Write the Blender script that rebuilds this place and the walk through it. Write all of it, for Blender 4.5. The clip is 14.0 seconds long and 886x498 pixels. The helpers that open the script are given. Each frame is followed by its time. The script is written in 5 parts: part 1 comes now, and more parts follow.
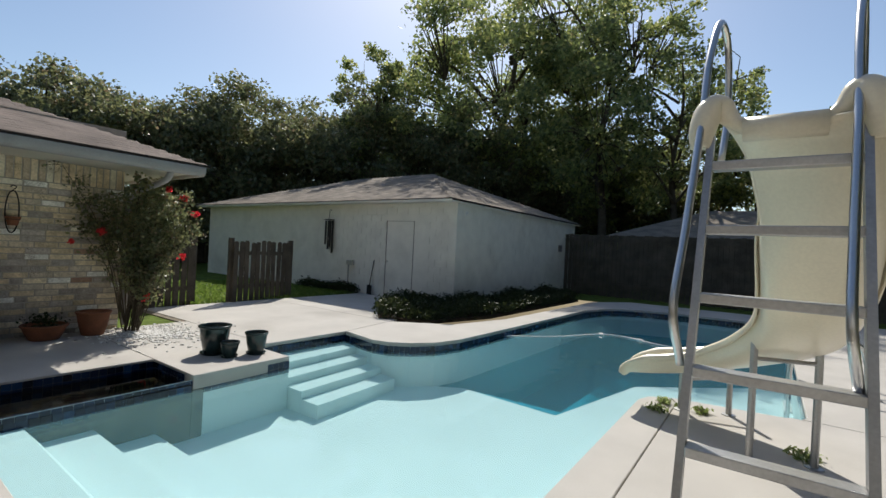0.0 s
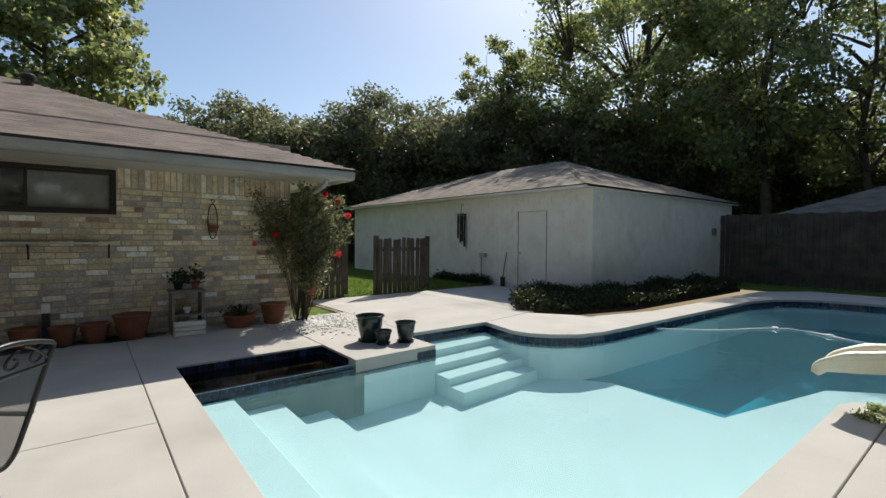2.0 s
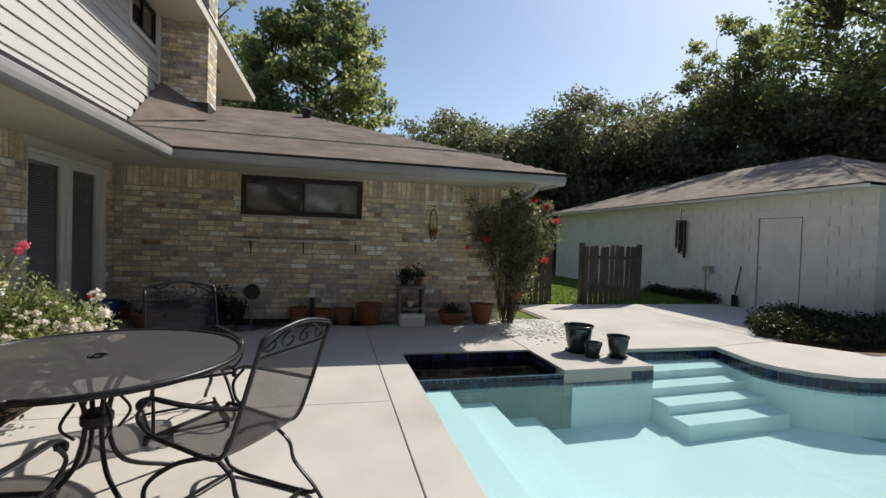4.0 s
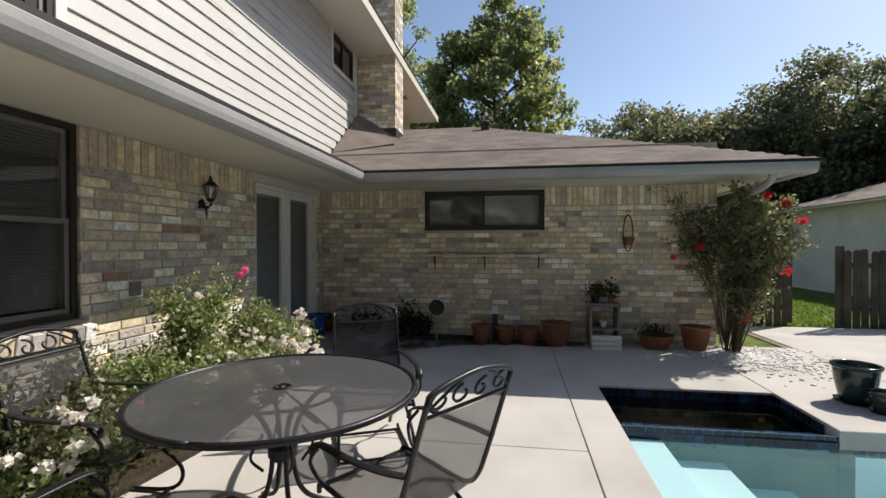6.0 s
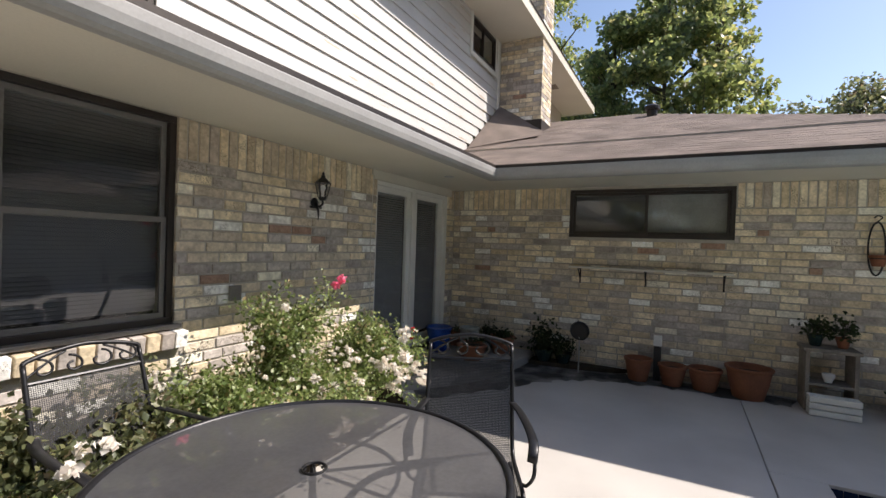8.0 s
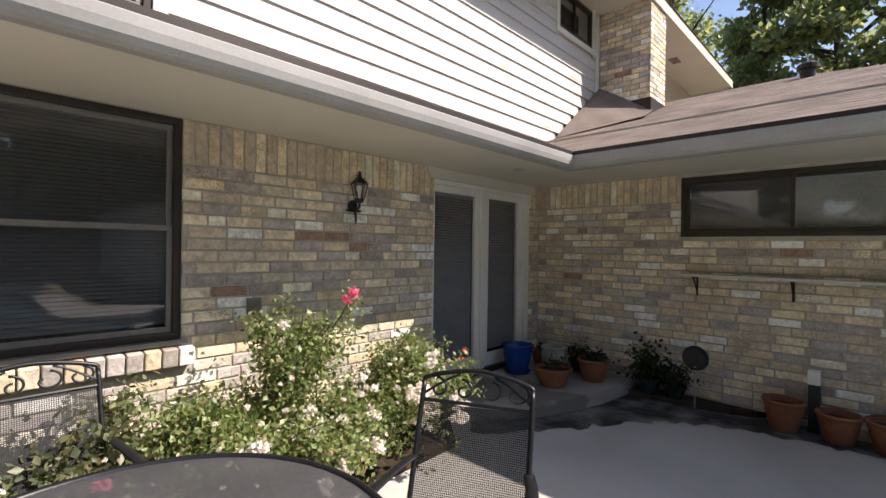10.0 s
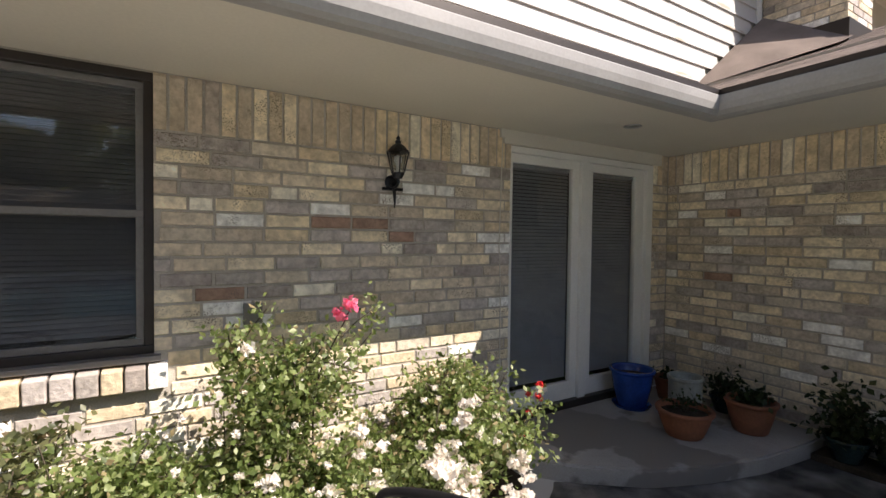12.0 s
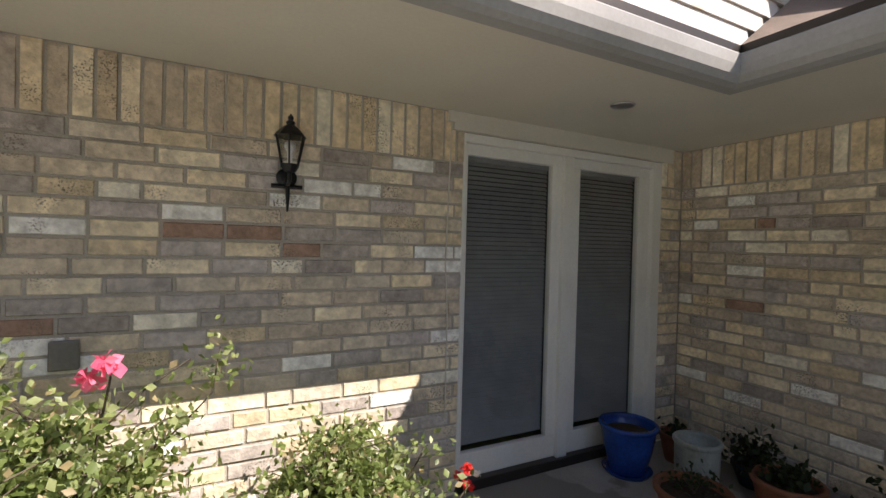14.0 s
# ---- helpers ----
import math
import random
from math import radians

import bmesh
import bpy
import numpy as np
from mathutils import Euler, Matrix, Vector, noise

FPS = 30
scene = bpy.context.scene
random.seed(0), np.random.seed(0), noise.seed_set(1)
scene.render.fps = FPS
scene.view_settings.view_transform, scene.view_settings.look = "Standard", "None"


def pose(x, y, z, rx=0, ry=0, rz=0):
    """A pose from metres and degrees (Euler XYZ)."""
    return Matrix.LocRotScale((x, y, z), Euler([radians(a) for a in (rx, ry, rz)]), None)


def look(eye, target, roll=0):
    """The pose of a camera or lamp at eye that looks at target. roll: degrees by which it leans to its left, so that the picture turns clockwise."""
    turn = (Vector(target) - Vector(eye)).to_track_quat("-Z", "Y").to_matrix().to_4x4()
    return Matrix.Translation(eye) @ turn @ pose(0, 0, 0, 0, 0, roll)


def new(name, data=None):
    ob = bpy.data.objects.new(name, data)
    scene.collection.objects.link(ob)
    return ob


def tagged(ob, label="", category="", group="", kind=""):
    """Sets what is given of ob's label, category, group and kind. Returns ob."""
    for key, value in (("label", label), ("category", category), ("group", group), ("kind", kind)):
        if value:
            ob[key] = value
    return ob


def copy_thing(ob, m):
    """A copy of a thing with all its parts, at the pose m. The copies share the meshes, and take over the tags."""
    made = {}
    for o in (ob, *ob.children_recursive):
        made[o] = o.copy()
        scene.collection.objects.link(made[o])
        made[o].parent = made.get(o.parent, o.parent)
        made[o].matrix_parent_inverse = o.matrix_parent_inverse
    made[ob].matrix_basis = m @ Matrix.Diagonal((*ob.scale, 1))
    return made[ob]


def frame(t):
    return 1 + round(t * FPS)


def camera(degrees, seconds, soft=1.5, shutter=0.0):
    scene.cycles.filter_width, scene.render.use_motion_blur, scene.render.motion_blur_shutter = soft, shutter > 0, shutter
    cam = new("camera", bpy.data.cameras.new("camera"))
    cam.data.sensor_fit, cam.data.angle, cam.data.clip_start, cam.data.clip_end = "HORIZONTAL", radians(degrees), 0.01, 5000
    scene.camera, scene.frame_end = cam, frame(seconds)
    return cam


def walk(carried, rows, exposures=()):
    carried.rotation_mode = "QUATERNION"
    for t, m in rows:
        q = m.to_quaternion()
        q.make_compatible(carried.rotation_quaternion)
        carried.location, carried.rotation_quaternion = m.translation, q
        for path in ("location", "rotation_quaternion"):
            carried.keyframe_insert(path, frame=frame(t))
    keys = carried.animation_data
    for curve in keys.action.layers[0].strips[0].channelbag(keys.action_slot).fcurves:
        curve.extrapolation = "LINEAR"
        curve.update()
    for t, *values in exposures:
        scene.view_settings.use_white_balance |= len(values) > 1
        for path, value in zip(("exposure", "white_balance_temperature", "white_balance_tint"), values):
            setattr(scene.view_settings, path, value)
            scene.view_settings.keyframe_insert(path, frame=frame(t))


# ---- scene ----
cam = camera(88.7, 14.0)
PATH = [
    (0, (-0.486, -0.366, 1.471), (-1.654, 1.257, 1.466), 2.9),
    (0.5, (-0.498, -0.379, 1.465), (-1.751, 1.181, 1.439), 1.9),
    (1, (-0.527, -0.403, 1.45), (-1.868, 1.08, 1.415), 1.0),
    (1.5, (-0.569, -0.423, 1.444), (-2.02, 0.953, 1.4), 0.5),
    (2, (-0.601, -0.454, 1.438), (-2.17, 0.786, 1.385), 0.4),
    (2.5, (-0.608, -0.484, 1.44), (-2.291, 0.594, 1.384), 0.7),
    (3, (-0.652, -0.516, 1.43), (-2.444, 0.37, 1.377), 1.2),
    (3.5, (-0.697, -0.538, 1.419), (-2.578, 0.139, 1.37), 1.7),
    (4, (-0.741, -0.563, 1.419), (-2.683, -0.09, 1.378), 1.9),
    (4.2, (-0.766, -0.569, 1.423), (-2.726, -0.178, 1.377), 1.9),
    (6.5, (-1.521, -0.549, 1.493), (-3.46, -1.039, 1.477), 0.7),
    (7, (-1.792, -0.601, 1.497), (-3.683, -1.252, 1.462), 2.2),
    (7.5, (-2.046, -0.616, 1.504), (-3.881, -1.409, 1.465), 2.4),
    (8, (-2.271, -0.622, 1.551), (-4.038, -1.559, 1.534), 1.9),
    (8.5, (-2.495, -0.661, 1.576), (-4.176, -1.744, 1.583), 1.8),
    (9, (-2.728, -0.711, 1.57), (-4.326, -1.914, 1.592), 1.4),
    (9.2, (-2.839, -0.729, 1.561), (-4.405, -1.973, 1.586), 1.2),
    (9.5, (-2.99, -0.64, 1.56), (-4.51, -1.94, 1.575), 1.1),
    (9.9, (-3.19, -0.46, 1.557), (-4.65, -1.83, 1.56), 0.9),
    (10.4, (-3.44, -0.57, 1.553), (-4.80, -2.04, 1.53), 0.7),
    (10.9, (-3.69, -0.82, 1.55), (-4.92, -2.40, 1.51), 0.5),
    (11.3, (-3.9, -0.961, 1.548), (-5.016, -2.619, 1.495), 0.4),
    (11.5, (-4.014, -0.955, 1.543), (-5.091, -2.64, 1.484), 0.4),
    (12, (-4.288, -1.003, 1.562), (-5.306, -2.723, 1.51), 0.7),
    (12.5, (-4.532, -1.082, 1.593), (-5.518, -2.821, 1.548), 1.7),
    (13, (-4.748, -1.217, 1.623), (-5.732, -2.958, 1.586), 2.6),
    (13.5, (-4.95, -1.363, 1.643), (-5.928, -3.106, 1.598), 2.8),
    (14, (-5.185, -1.408, 1.614), (-6.098, -3.187, 1.59), 1.5),
]
walk(cam, [(t, look(eye, target, roll)) for t, eye, target, roll in PATH],
     [(0.0, 0.04, 6500, 8), (1.5, 0.15, 6600, 8), (4.0, 0.15, 6600, 9), (7.0, 0.45, 6600, 13), (9.0, 0.78, 6750, 17), (11.5, 0.84, 6850, 18), (14.0, 0.98, 6900, 18)])


# ---- world, sun, exposure ----
SUN = Vector((-0.568, 0.78, 1.0)).normalized()
world = bpy.data.worlds.new("sky")
scene.world = world
world.use_nodes = True
wn = world.node_tree
sky = wn.nodes.new("ShaderNodeTexSky")
sky.sky_type, sky.sun_disc = "NISHITA", False
sky.sun_elevation, sky.sun_rotation = math.asin(SUN.z), math.atan2(SUN.x, SUN.y)
sky.air_density, sky.dust_density, sky.ozone_density = 1.0, 0.8, 1.5
wn.links.new(sky.outputs[0], wn.nodes["Background"].inputs[0])
wn.nodes["Background"].inputs[1].default_value = 0.12
sun = new("sun", bpy.data.lights.new("sun", "SUN"))
sun.data.energy, sun.data.angle, sun.data.color = 4.8, radians(0.55), (1.0, 0.95, 0.87)
sun.matrix_world = look(SUN * 50, (0, 0, 0))


# ---- materials ----
def mat(name, base=(0.5, 0.5, 0.5), rough=0.6, metal=0.0, var=0.15, scale=6.0, fine=60.0, bump=0.1, tint=None, stain=0.0, spec=0.5,
        palette=None, island=False, wear=None, pits=None):
    """A surface: base colour varied at two scales (or from a palette piece by piece), stains, fine relief."""
    m = bpy.data.materials.new(name)
    m.use_nodes = True
    n, l = m.node_tree.nodes, m.node_tree.links
    b = n["Principled BSDF"]
    b.inputs["Roughness"].default_value, b.inputs["Metallic"].default_value = rough, metal
    b.inputs["Specular IOR Level"].default_value = spec
    tc = n.new("ShaderNodeTexCoord")
    pos = n.new("ShaderNodeNewGeometry")
    big, small = n.new("ShaderNodeTexNoise"), n.new("ShaderNodeTexNoise")
    big.inputs["Scale"].default_value, small.inputs["Scale"].default_value = scale, fine
    big.inputs["Detail"].default_value, small.inputs["Detail"].default_value = 5, 4
    for x in (big, small):
        l.new(pos.outputs["Position"], x.inputs["Vector"])
    if palette:
        ramp = n.new("ShaderNodeValToRGB")
        ramp.color_ramp.interpolation = "CONSTANT"
        while len(ramp.color_ramp.elements) < len(palette):
            ramp.color_ramp.elements.new(0.5)
        for e, (p, c) in zip(ramp.color_ramp.elements, palette):
            e.position, e.color = p, (*c, 1)
        if island:
            l.new(pos.outputs["Random Per Island"], ramp.inputs[0])
        else:
            oi = n.new("ShaderNodeObjectInfo")
            l.new(oi.outputs["Random"], ramp.inputs[0])
        col = ramp.outputs[0]
    else:
        rgb = n.new("ShaderNodeRGB")
        rgb.outputs[0].default_value = (*base, 1)
        col = rgb.outputs[0]

    def mix(kind, fac, a, c):
        x = n.new("ShaderNodeMix")
        x.data_type, x.blend_type = "RGBA", kind
        if isinstance(fac, float):
            x.inputs[0].default_value = fac
        else:
            l.new(fac, x.inputs[0])
        l.new(a, x.inputs[6])
        if isinstance(c, tuple):
            x.inputs[7].default_value = (*c, 1)
        else:
            l.new(c, x.inputs[7])
        return x.outputs[2]

    def band(sock, lo, hi):
        x = n.new("ShaderNodeMapRange")
        l.new(sock, x.inputs[0])
        x.inputs[1].default_value, x.inputs[2].default_value = lo, hi
        return x.outputs[0]

    for src, amount in ((big, var), (small, var * 0.8)):
        r = n.new("ShaderNodeMapRange")
        l.new(src.outputs[0], r.inputs[0])
        r.inputs[1].default_value, r.inputs[2].default_value = 0.3, 0.7
        r.inputs[3].default_value, r.inputs[4].default_value = 1 - amount, 1 + amount
        cc = n.new("ShaderNodeCombineColor")
        for k in range(3):
            l.new(r.outputs[0], cc.inputs[k])
        col = mix("MULTIPLY", 1.0, col, cc.outputs[0])
    if tint:
        col = mix("MIX", band(big.outputs[0], 0.45, 0.68), col, tint)
    if stain:
        s2 = n.new("ShaderNodeTexNoise")
        s2.inputs["Scale"].default_value, s2.inputs["Detail"].default_value = scale * 0.35, 8
        l.new(pos.outputs["Position"], s2.inputs["Vector"])
        x = n.new("ShaderNodeMath")
        x.operation = "MULTIPLY"
        l.new(band(s2.outputs[0], 0.5, 0.72), x.inputs[0])
        x.inputs[1].default_value = stain
        col = mix("MULTIPLY", x.outputs[0], col, (0.35, 0.31, 0.26))
    if wear:
        s3 = n.new("ShaderNodeTexNoise")
        s3.inputs["Scale"].default_value, s3.inputs["Detail"].default_value = wear[1], 6
        mp = n.new("ShaderNodeMapping")
        mp.inputs["Scale"].default_value = wear[2]
        l.new(pos.outputs["Position"], mp.inputs[0])
        l.new(mp.outputs[0], s3.inputs["Vector"])
        col = mix("MIX", band(s3.outputs[0], wear[3], wear[3] + 0.03), col, wear[0])
    if pits:
        s4, s5 = n.new("ShaderNodeTexNoise"), n.new("ShaderNodeTexNoise")
        s4.inputs["Scale"].default_value, s5.inputs["Scale"].default_value = pits[1], pits[2]
        for x in (s4, s5):
            l.new(pos.outputs["Position"], x.inputs["Vector"])
        x = n.new("ShaderNodeMath")
        x.operation = "MULTIPLY"
        l.new(band(s4.outputs[0], 0.54, 0.62), x.inputs[0])
        l.new(band(s5.outputs[0], 0.56, 0.66), x.inputs[1])
        col = mix("MIX", x.outputs[0], col, pits[0])
    l.new(col, b.inputs["Base Color"])
    if bump:
        bp = n.new("ShaderNodeBump")
        bp.inputs["Strength"].default_value, bp.inputs["Distance"].default_value = bump, 0.01
        l.new(small.outputs[0], bp.inputs["Height"])
        l.new(bp.outputs[0], b.inputs["Normal"])
    return m


def leaf_mat(name, palette, shine=0.4, thru=0.5):
    """Leaves: a palette leaf by leaf, half of the light passing through."""
    m = mat(name, rough=0.45, palette=palette, island=True, var=0.1, bump=0, spec=shine)
    n, l = m.node_tree.nodes, m.node_tree.links
    b, out = n["Principled BSDF"], n["Material Output"]
    src = b.inputs["Base Color"].links[0].from_socket
    tr, mx = n.new("ShaderNodeBsdfTranslucent"), n.new("ShaderNodeMixShader")
    hs = n.new("ShaderNodeHueSaturation")
    hs.inputs["Value"].default_value, hs.inputs["Hue"].default_value = 1.75, 0.49
    l.new(src, hs.inputs["Color"])
    l.new(hs.outputs[0], tr.inputs[0])
    mx.inputs[0].default_value = thru
    l.new(b.outputs[0], mx.inputs[1])
    l.new(tr.outputs[0], mx.inputs[2])
    l.new(mx.outputs[0], out.inputs[0])
    return m


def see_through(m, amount, scale=0, pattern=None):
    """Lets part of the light straight through a fine mesh or screen."""
    n, l = m.node_tree.nodes, m.node_tree.links
    out = n["Material Output"]
    src = out.inputs[0].links[0].from_socket
    t, mx = n.new("ShaderNodeBsdfTransparent"), n.new("ShaderNodeMixShader")
    mx.inputs[0].default_value = amount
    l.new(src, mx.inputs[1])
    l.new(t.outputs[0], mx.inputs[2])
    l.new(mx.outputs[0], out.inputs[0])
    if scale:
        tc, mp, ch = n.new("ShaderNodeTexCoord"), n.new("ShaderNodeMapping"), n.new("ShaderNodeTexVoronoi")
        mp.inputs["Scale"].default_value = pattern
        ch.inputs["Scale"].default_value, ch.inputs["Randomness"].default_value = scale, 0.0
        l.new(tc.outputs["Object"], mp.inputs[0])
        l.new(mp.outputs[0], ch.inputs["Vector"])
        r = n.new("ShaderNodeMapRange")
        l.new(ch.outputs["Distance"], r.inputs[0])
        r.inputs[1].default_value, r.inputs[2].default_value = 0.42, 0.36
        r.inputs[3].default_value, r.inputs[4].default_value = amount * 0.2, min(1.0, amount * 1.6)
        l.new(r.outputs[0], mx.inputs[0])
    return m


def water_mat(name, tint, gloss=True, ripple=0.05, f0=0.02, cloud=0.0):
    """Still water: clear with a tint, mirror-like at a slant."""
    m = bpy.data.materials.new(name)
    m.use_nodes = True
    n, l = m.node_tree.nodes, m.node_tree.links
    n.remove(n["Principled BSDF"])
    t, out = n.new("ShaderNodeBsdfTransparent"), n["Material Output"]
    t.inputs[0].default_value = (*tint, 1)
    if not gloss:
        l.new(t.outputs[0], out.inputs[0])
        return m
    g, mx, fr = n.new("ShaderNodeBsdfGlossy"), n.new("ShaderNodeMixShader"), n.new("ShaderNodeLayerWeight")
    g.inputs["Roughness"].default_value, fr.inputs[0].default_value = 0.02, 0.5
    pw, ad = n.new("ShaderNodeMath"), n.new("ShaderNodeMath")
    pw.operation, ad.operation = "POWER", "MULTIPLY_ADD"
    pw.inputs[1].default_value, ad.inputs[1].default_value, ad.inputs[2].default_value = 5.0, 0.7 - f0, f0
    nz, bp, pos = n.new("ShaderNodeTexNoise"), n.new("ShaderNodeBump"), n.new("ShaderNodeNewGeometry")
    nz.inputs["Scale"].default_value, nz.inputs["Detail"].default_value = 3.5, 3
    bp.inputs["Strength"].default_value, bp.inputs["Distance"].default_value = ripple, 0.1
    l.new(pos.outputs["Position"], nz.inputs["Vector"])
    l.new(nz.outputs[0], bp.inputs["Height"])
    l.new(bp.outputs[0], g.inputs["Normal"])
    l.new(bp.outputs[0], fr.inputs["Normal"])
    l.new(fr.outputs["Facing"], pw.inputs[0])
    l.new(pw.outputs[0], ad.inputs[0])
    l.new(ad.outputs[0], mx.inputs[0])
    body = t.outputs[0]
    if cloud:
        df, mc = n.new("ShaderNodeBsdfDiffuse"), n.new("ShaderNodeMixShader")
        df.inputs[0].default_value, mc.inputs[0].default_value = (0.22, 0.50, 0.56, 1), cloud
        l.new(t.outputs[0], mc.inputs[1])
        l.new(df.outputs[0], mc.inputs[2])
        body = mc.outputs[0]
    l.new(body, mx.inputs[1])
    l.new(g.outputs[0], mx.inputs[2])
    l.new(mx.outputs[0], out.inputs[0])
    return m


BRICKS = [(0.0, (0.66, 0.55, 0.38)), (0.10, (0.60, 0.53, 0.42)), (0.20, (0.44, 0.395, 0.355)), (0.29, (0.76, 0.655, 0.47)),
          (0.38, (0.52, 0.47, 0.43)), (0.47, (0.66, 0.57, 0.435)), (0.57, (0.555, 0.475, 0.37)), (0.66, (0.82, 0.72, 0.54)),
          (0.74, (0.60, 0.50, 0.345)), (0.82, (0.37, 0.325, 0.29)), (0.87, (0.86, 0.85, 0.80)), (0.95, (0.84, 0.79, 0.66)), (0.985, (0.36, 0.235, 0.175))]
BUFFS = [(0.0, (0.69, 0.56, 0.37)), (0.18, (0.58, 0.475, 0.335)), (0.36, (0.78, 0.66, 0.47)), (0.54, (0.53, 0.44, 0.325)), (0.70, (0.71, 0.58, 0.395)), (0.86, (0.79, 0.72, 0.56)), (0.95, (0.45, 0.38, 0.31))]
M = {}
M["brick"] = mat("brick_face", rough=0.9, palette=BRICKS, var=0.22, scale=11, fine=38, bump=0.6, spec=0.2, pits=((0.20, 0.165, 0.13), 130, 3.2))
M["brick_joined"] = mat("brick_face_joined", rough=0.9, palette=BRICKS, island=True, var=0.22, scale=11, fine=38, bump=0.6, spec=0.2, pits=((0.20, 0.165, 0.13), 130, 3.2))
M["soldier"] = mat("soldier_brick", rough=0.9, palette=BUFFS, var=0.2, scale=11, fine=38, bump=0.6, spec=0.2, pits=((0.22, 0.18, 0.12), 120, 3.6))
M["soldier_joined"] = mat("soldier_brick_joined", rough=0.9, palette=BUFFS, island=True, var=0.2, scale=11, fine=38, bump=0.6, spec=0.2, pits=((0.22, 0.18, 0.12), 120, 3.6))
M["mortar"] = mat("mortar", (0.43, 0.395, 0.34), 0.95, var=0.12, fine=120, bump=0.4, spec=0.1)
M["damp_shade_concrete"] = mat("damp_doorstep_with_shade", (0.36, 0.335, 0.305), 0.7, var=0.12, scale=3.0, fine=120, bump=0.2, stain=0.3, spec=0.35,
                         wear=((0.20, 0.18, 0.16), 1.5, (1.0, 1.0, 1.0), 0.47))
M["concrete"] = mat("deck_concrete", (0.50, 0.472, 0.435), 0.88, var=0.08, scale=1.6, fine=140, bump=0.2, stain=0.24, spec=0.2)
M["joint"] = mat("joint_filler", (0.2, 0.175, 0.14), 0.95, var=0.3, spec=0.1)
M["soffit"] = mat("soffit_paint", (0.60, 0.565, 0.48), 0.6, var=0.04, scale=1.5, bump=0.04)
M["trim"] = mat("white_trim_paint", (0.74, 0.73, 0.68), 0.5, var=0.05, scale=3, bump=0.06, stain=0.12)
M["gutter"] = mat("gutter_paint", (0.31, 0.305, 0.295), 0.45, var=0.07, scale=4, bump=0.03, stain=0.25)
M["siding"] = mat("siding_paint", (0.53, 0.52, 0.50), 0.55, var=0.05, scale=2, fine=40, bump=0.1, stain=0.08,
                  wear=((0.42, 0.36, 0.28), 5.0, (0.35, 1.0, 3.0), 0.655))
M["shingle"] = mat("roof_shingle", rough=0.95, palette=[(0, (0.205, 0.168, 0.147)), (0.3, (0.222, 0.182, 0.158)), (0.55, (0.21, 0.173, 0.152)), (0.8, (0.235, 0.192, 0.167))],
                   island=True, var=0.25, scale=2, fine=160, bump=0.5, spec=0.15)
M["shingle_grey"] = mat("garage_shingle", rough=0.95, palette=[(0, (0.20, 0.17, 0.14)), (0.4, (0.24, 0.205, 0.17)), (0.75, (0.28, 0.24, 0.2))],
                        island=True, var=0.25, scale=2, fine=160, bump=0.5, spec=0.15)
M["block"] = mat("painted_block", (0.76, 0.745, 0.67), 0.75, var=0.06, scale=3, fine=80, bump=0.3, stain=0.22, spec=0.2)
M["plaster"] = mat("pool_plaster", (0.68, 0.79, 0.79), 0.7, var=0.04, scale=0.9, fine=30, bump=0.0, stain=0.0, spec=0.1)
M["tile"] = mat("pool_tile", rough=0.12, palette=[(0, (0.006, 0.014, 0.04)), (0.3, (0.009, 0.024, 0.065)), (0.6, (0.005, 0.01, 0.025)), (0.85, (0.016, 0.05, 0.12))], island=True, var=0.1, bump=0)
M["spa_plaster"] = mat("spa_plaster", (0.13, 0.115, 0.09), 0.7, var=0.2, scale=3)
M["water"] = water_mat("pool_water", (0.86, 0.95, 0.96), cloud=0.16)
M["deep_water"] = water_mat("deep_water", (0.13, 0.54, 0.65), gloss=False)
M["shade_tinted_spa_water"] = water_mat("shade_tinted_spa_water", (0.34, 0.33, 0.30), ripple=0.02)
M["grass"] = mat("grass_ground", (0.10, 0.14, 0.03), 0.95, var=0.35, scale=4, fine=120, bump=0.6, spec=0.1)
M["soil"] = mat("bed_soil", (0.055, 0.042, 0.03), 0.98, var=0.3, bump=0.7, spec=0.05)
M["dark_frame"] = mat("bronze_window_frame", (0.035, 0.028, 0.024), 0.4, metal=0.3, var=0.1, bump=0.02)
M["grey_frame"] = mat("grey_window_frame", (0.19, 0.18, 0.17), 0.45, metal=0.3, var=0.1, bump=0.02)
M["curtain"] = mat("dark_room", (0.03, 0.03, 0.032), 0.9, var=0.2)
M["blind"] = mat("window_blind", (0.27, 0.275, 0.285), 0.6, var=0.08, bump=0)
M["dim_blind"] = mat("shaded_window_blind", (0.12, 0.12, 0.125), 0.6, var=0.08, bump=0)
M["frosted"] = mat("pale_curtain", (0.38, 0.37, 0.35), 0.8, var=0.15, scale=3)
M["screen"] = mat("dark_grey_curtain", (0.10, 0.10, 0.10), 0.8, var=0.15, scale=3)
M["dirt"] = mat("dirt_with_shade", (0.06, 0.055, 0.05), 0.8, var=0.25, scale=5, fine=90, bump=0.3, spec=0.2)
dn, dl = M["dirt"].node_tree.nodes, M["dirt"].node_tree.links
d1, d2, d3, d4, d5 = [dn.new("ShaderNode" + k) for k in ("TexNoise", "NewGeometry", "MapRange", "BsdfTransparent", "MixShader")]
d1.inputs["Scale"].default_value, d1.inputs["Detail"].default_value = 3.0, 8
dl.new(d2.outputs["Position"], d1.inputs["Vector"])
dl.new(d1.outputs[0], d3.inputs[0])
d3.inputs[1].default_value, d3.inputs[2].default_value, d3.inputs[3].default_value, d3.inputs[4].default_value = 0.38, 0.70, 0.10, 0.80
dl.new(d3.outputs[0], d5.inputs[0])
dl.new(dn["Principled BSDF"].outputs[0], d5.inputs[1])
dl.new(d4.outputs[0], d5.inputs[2])
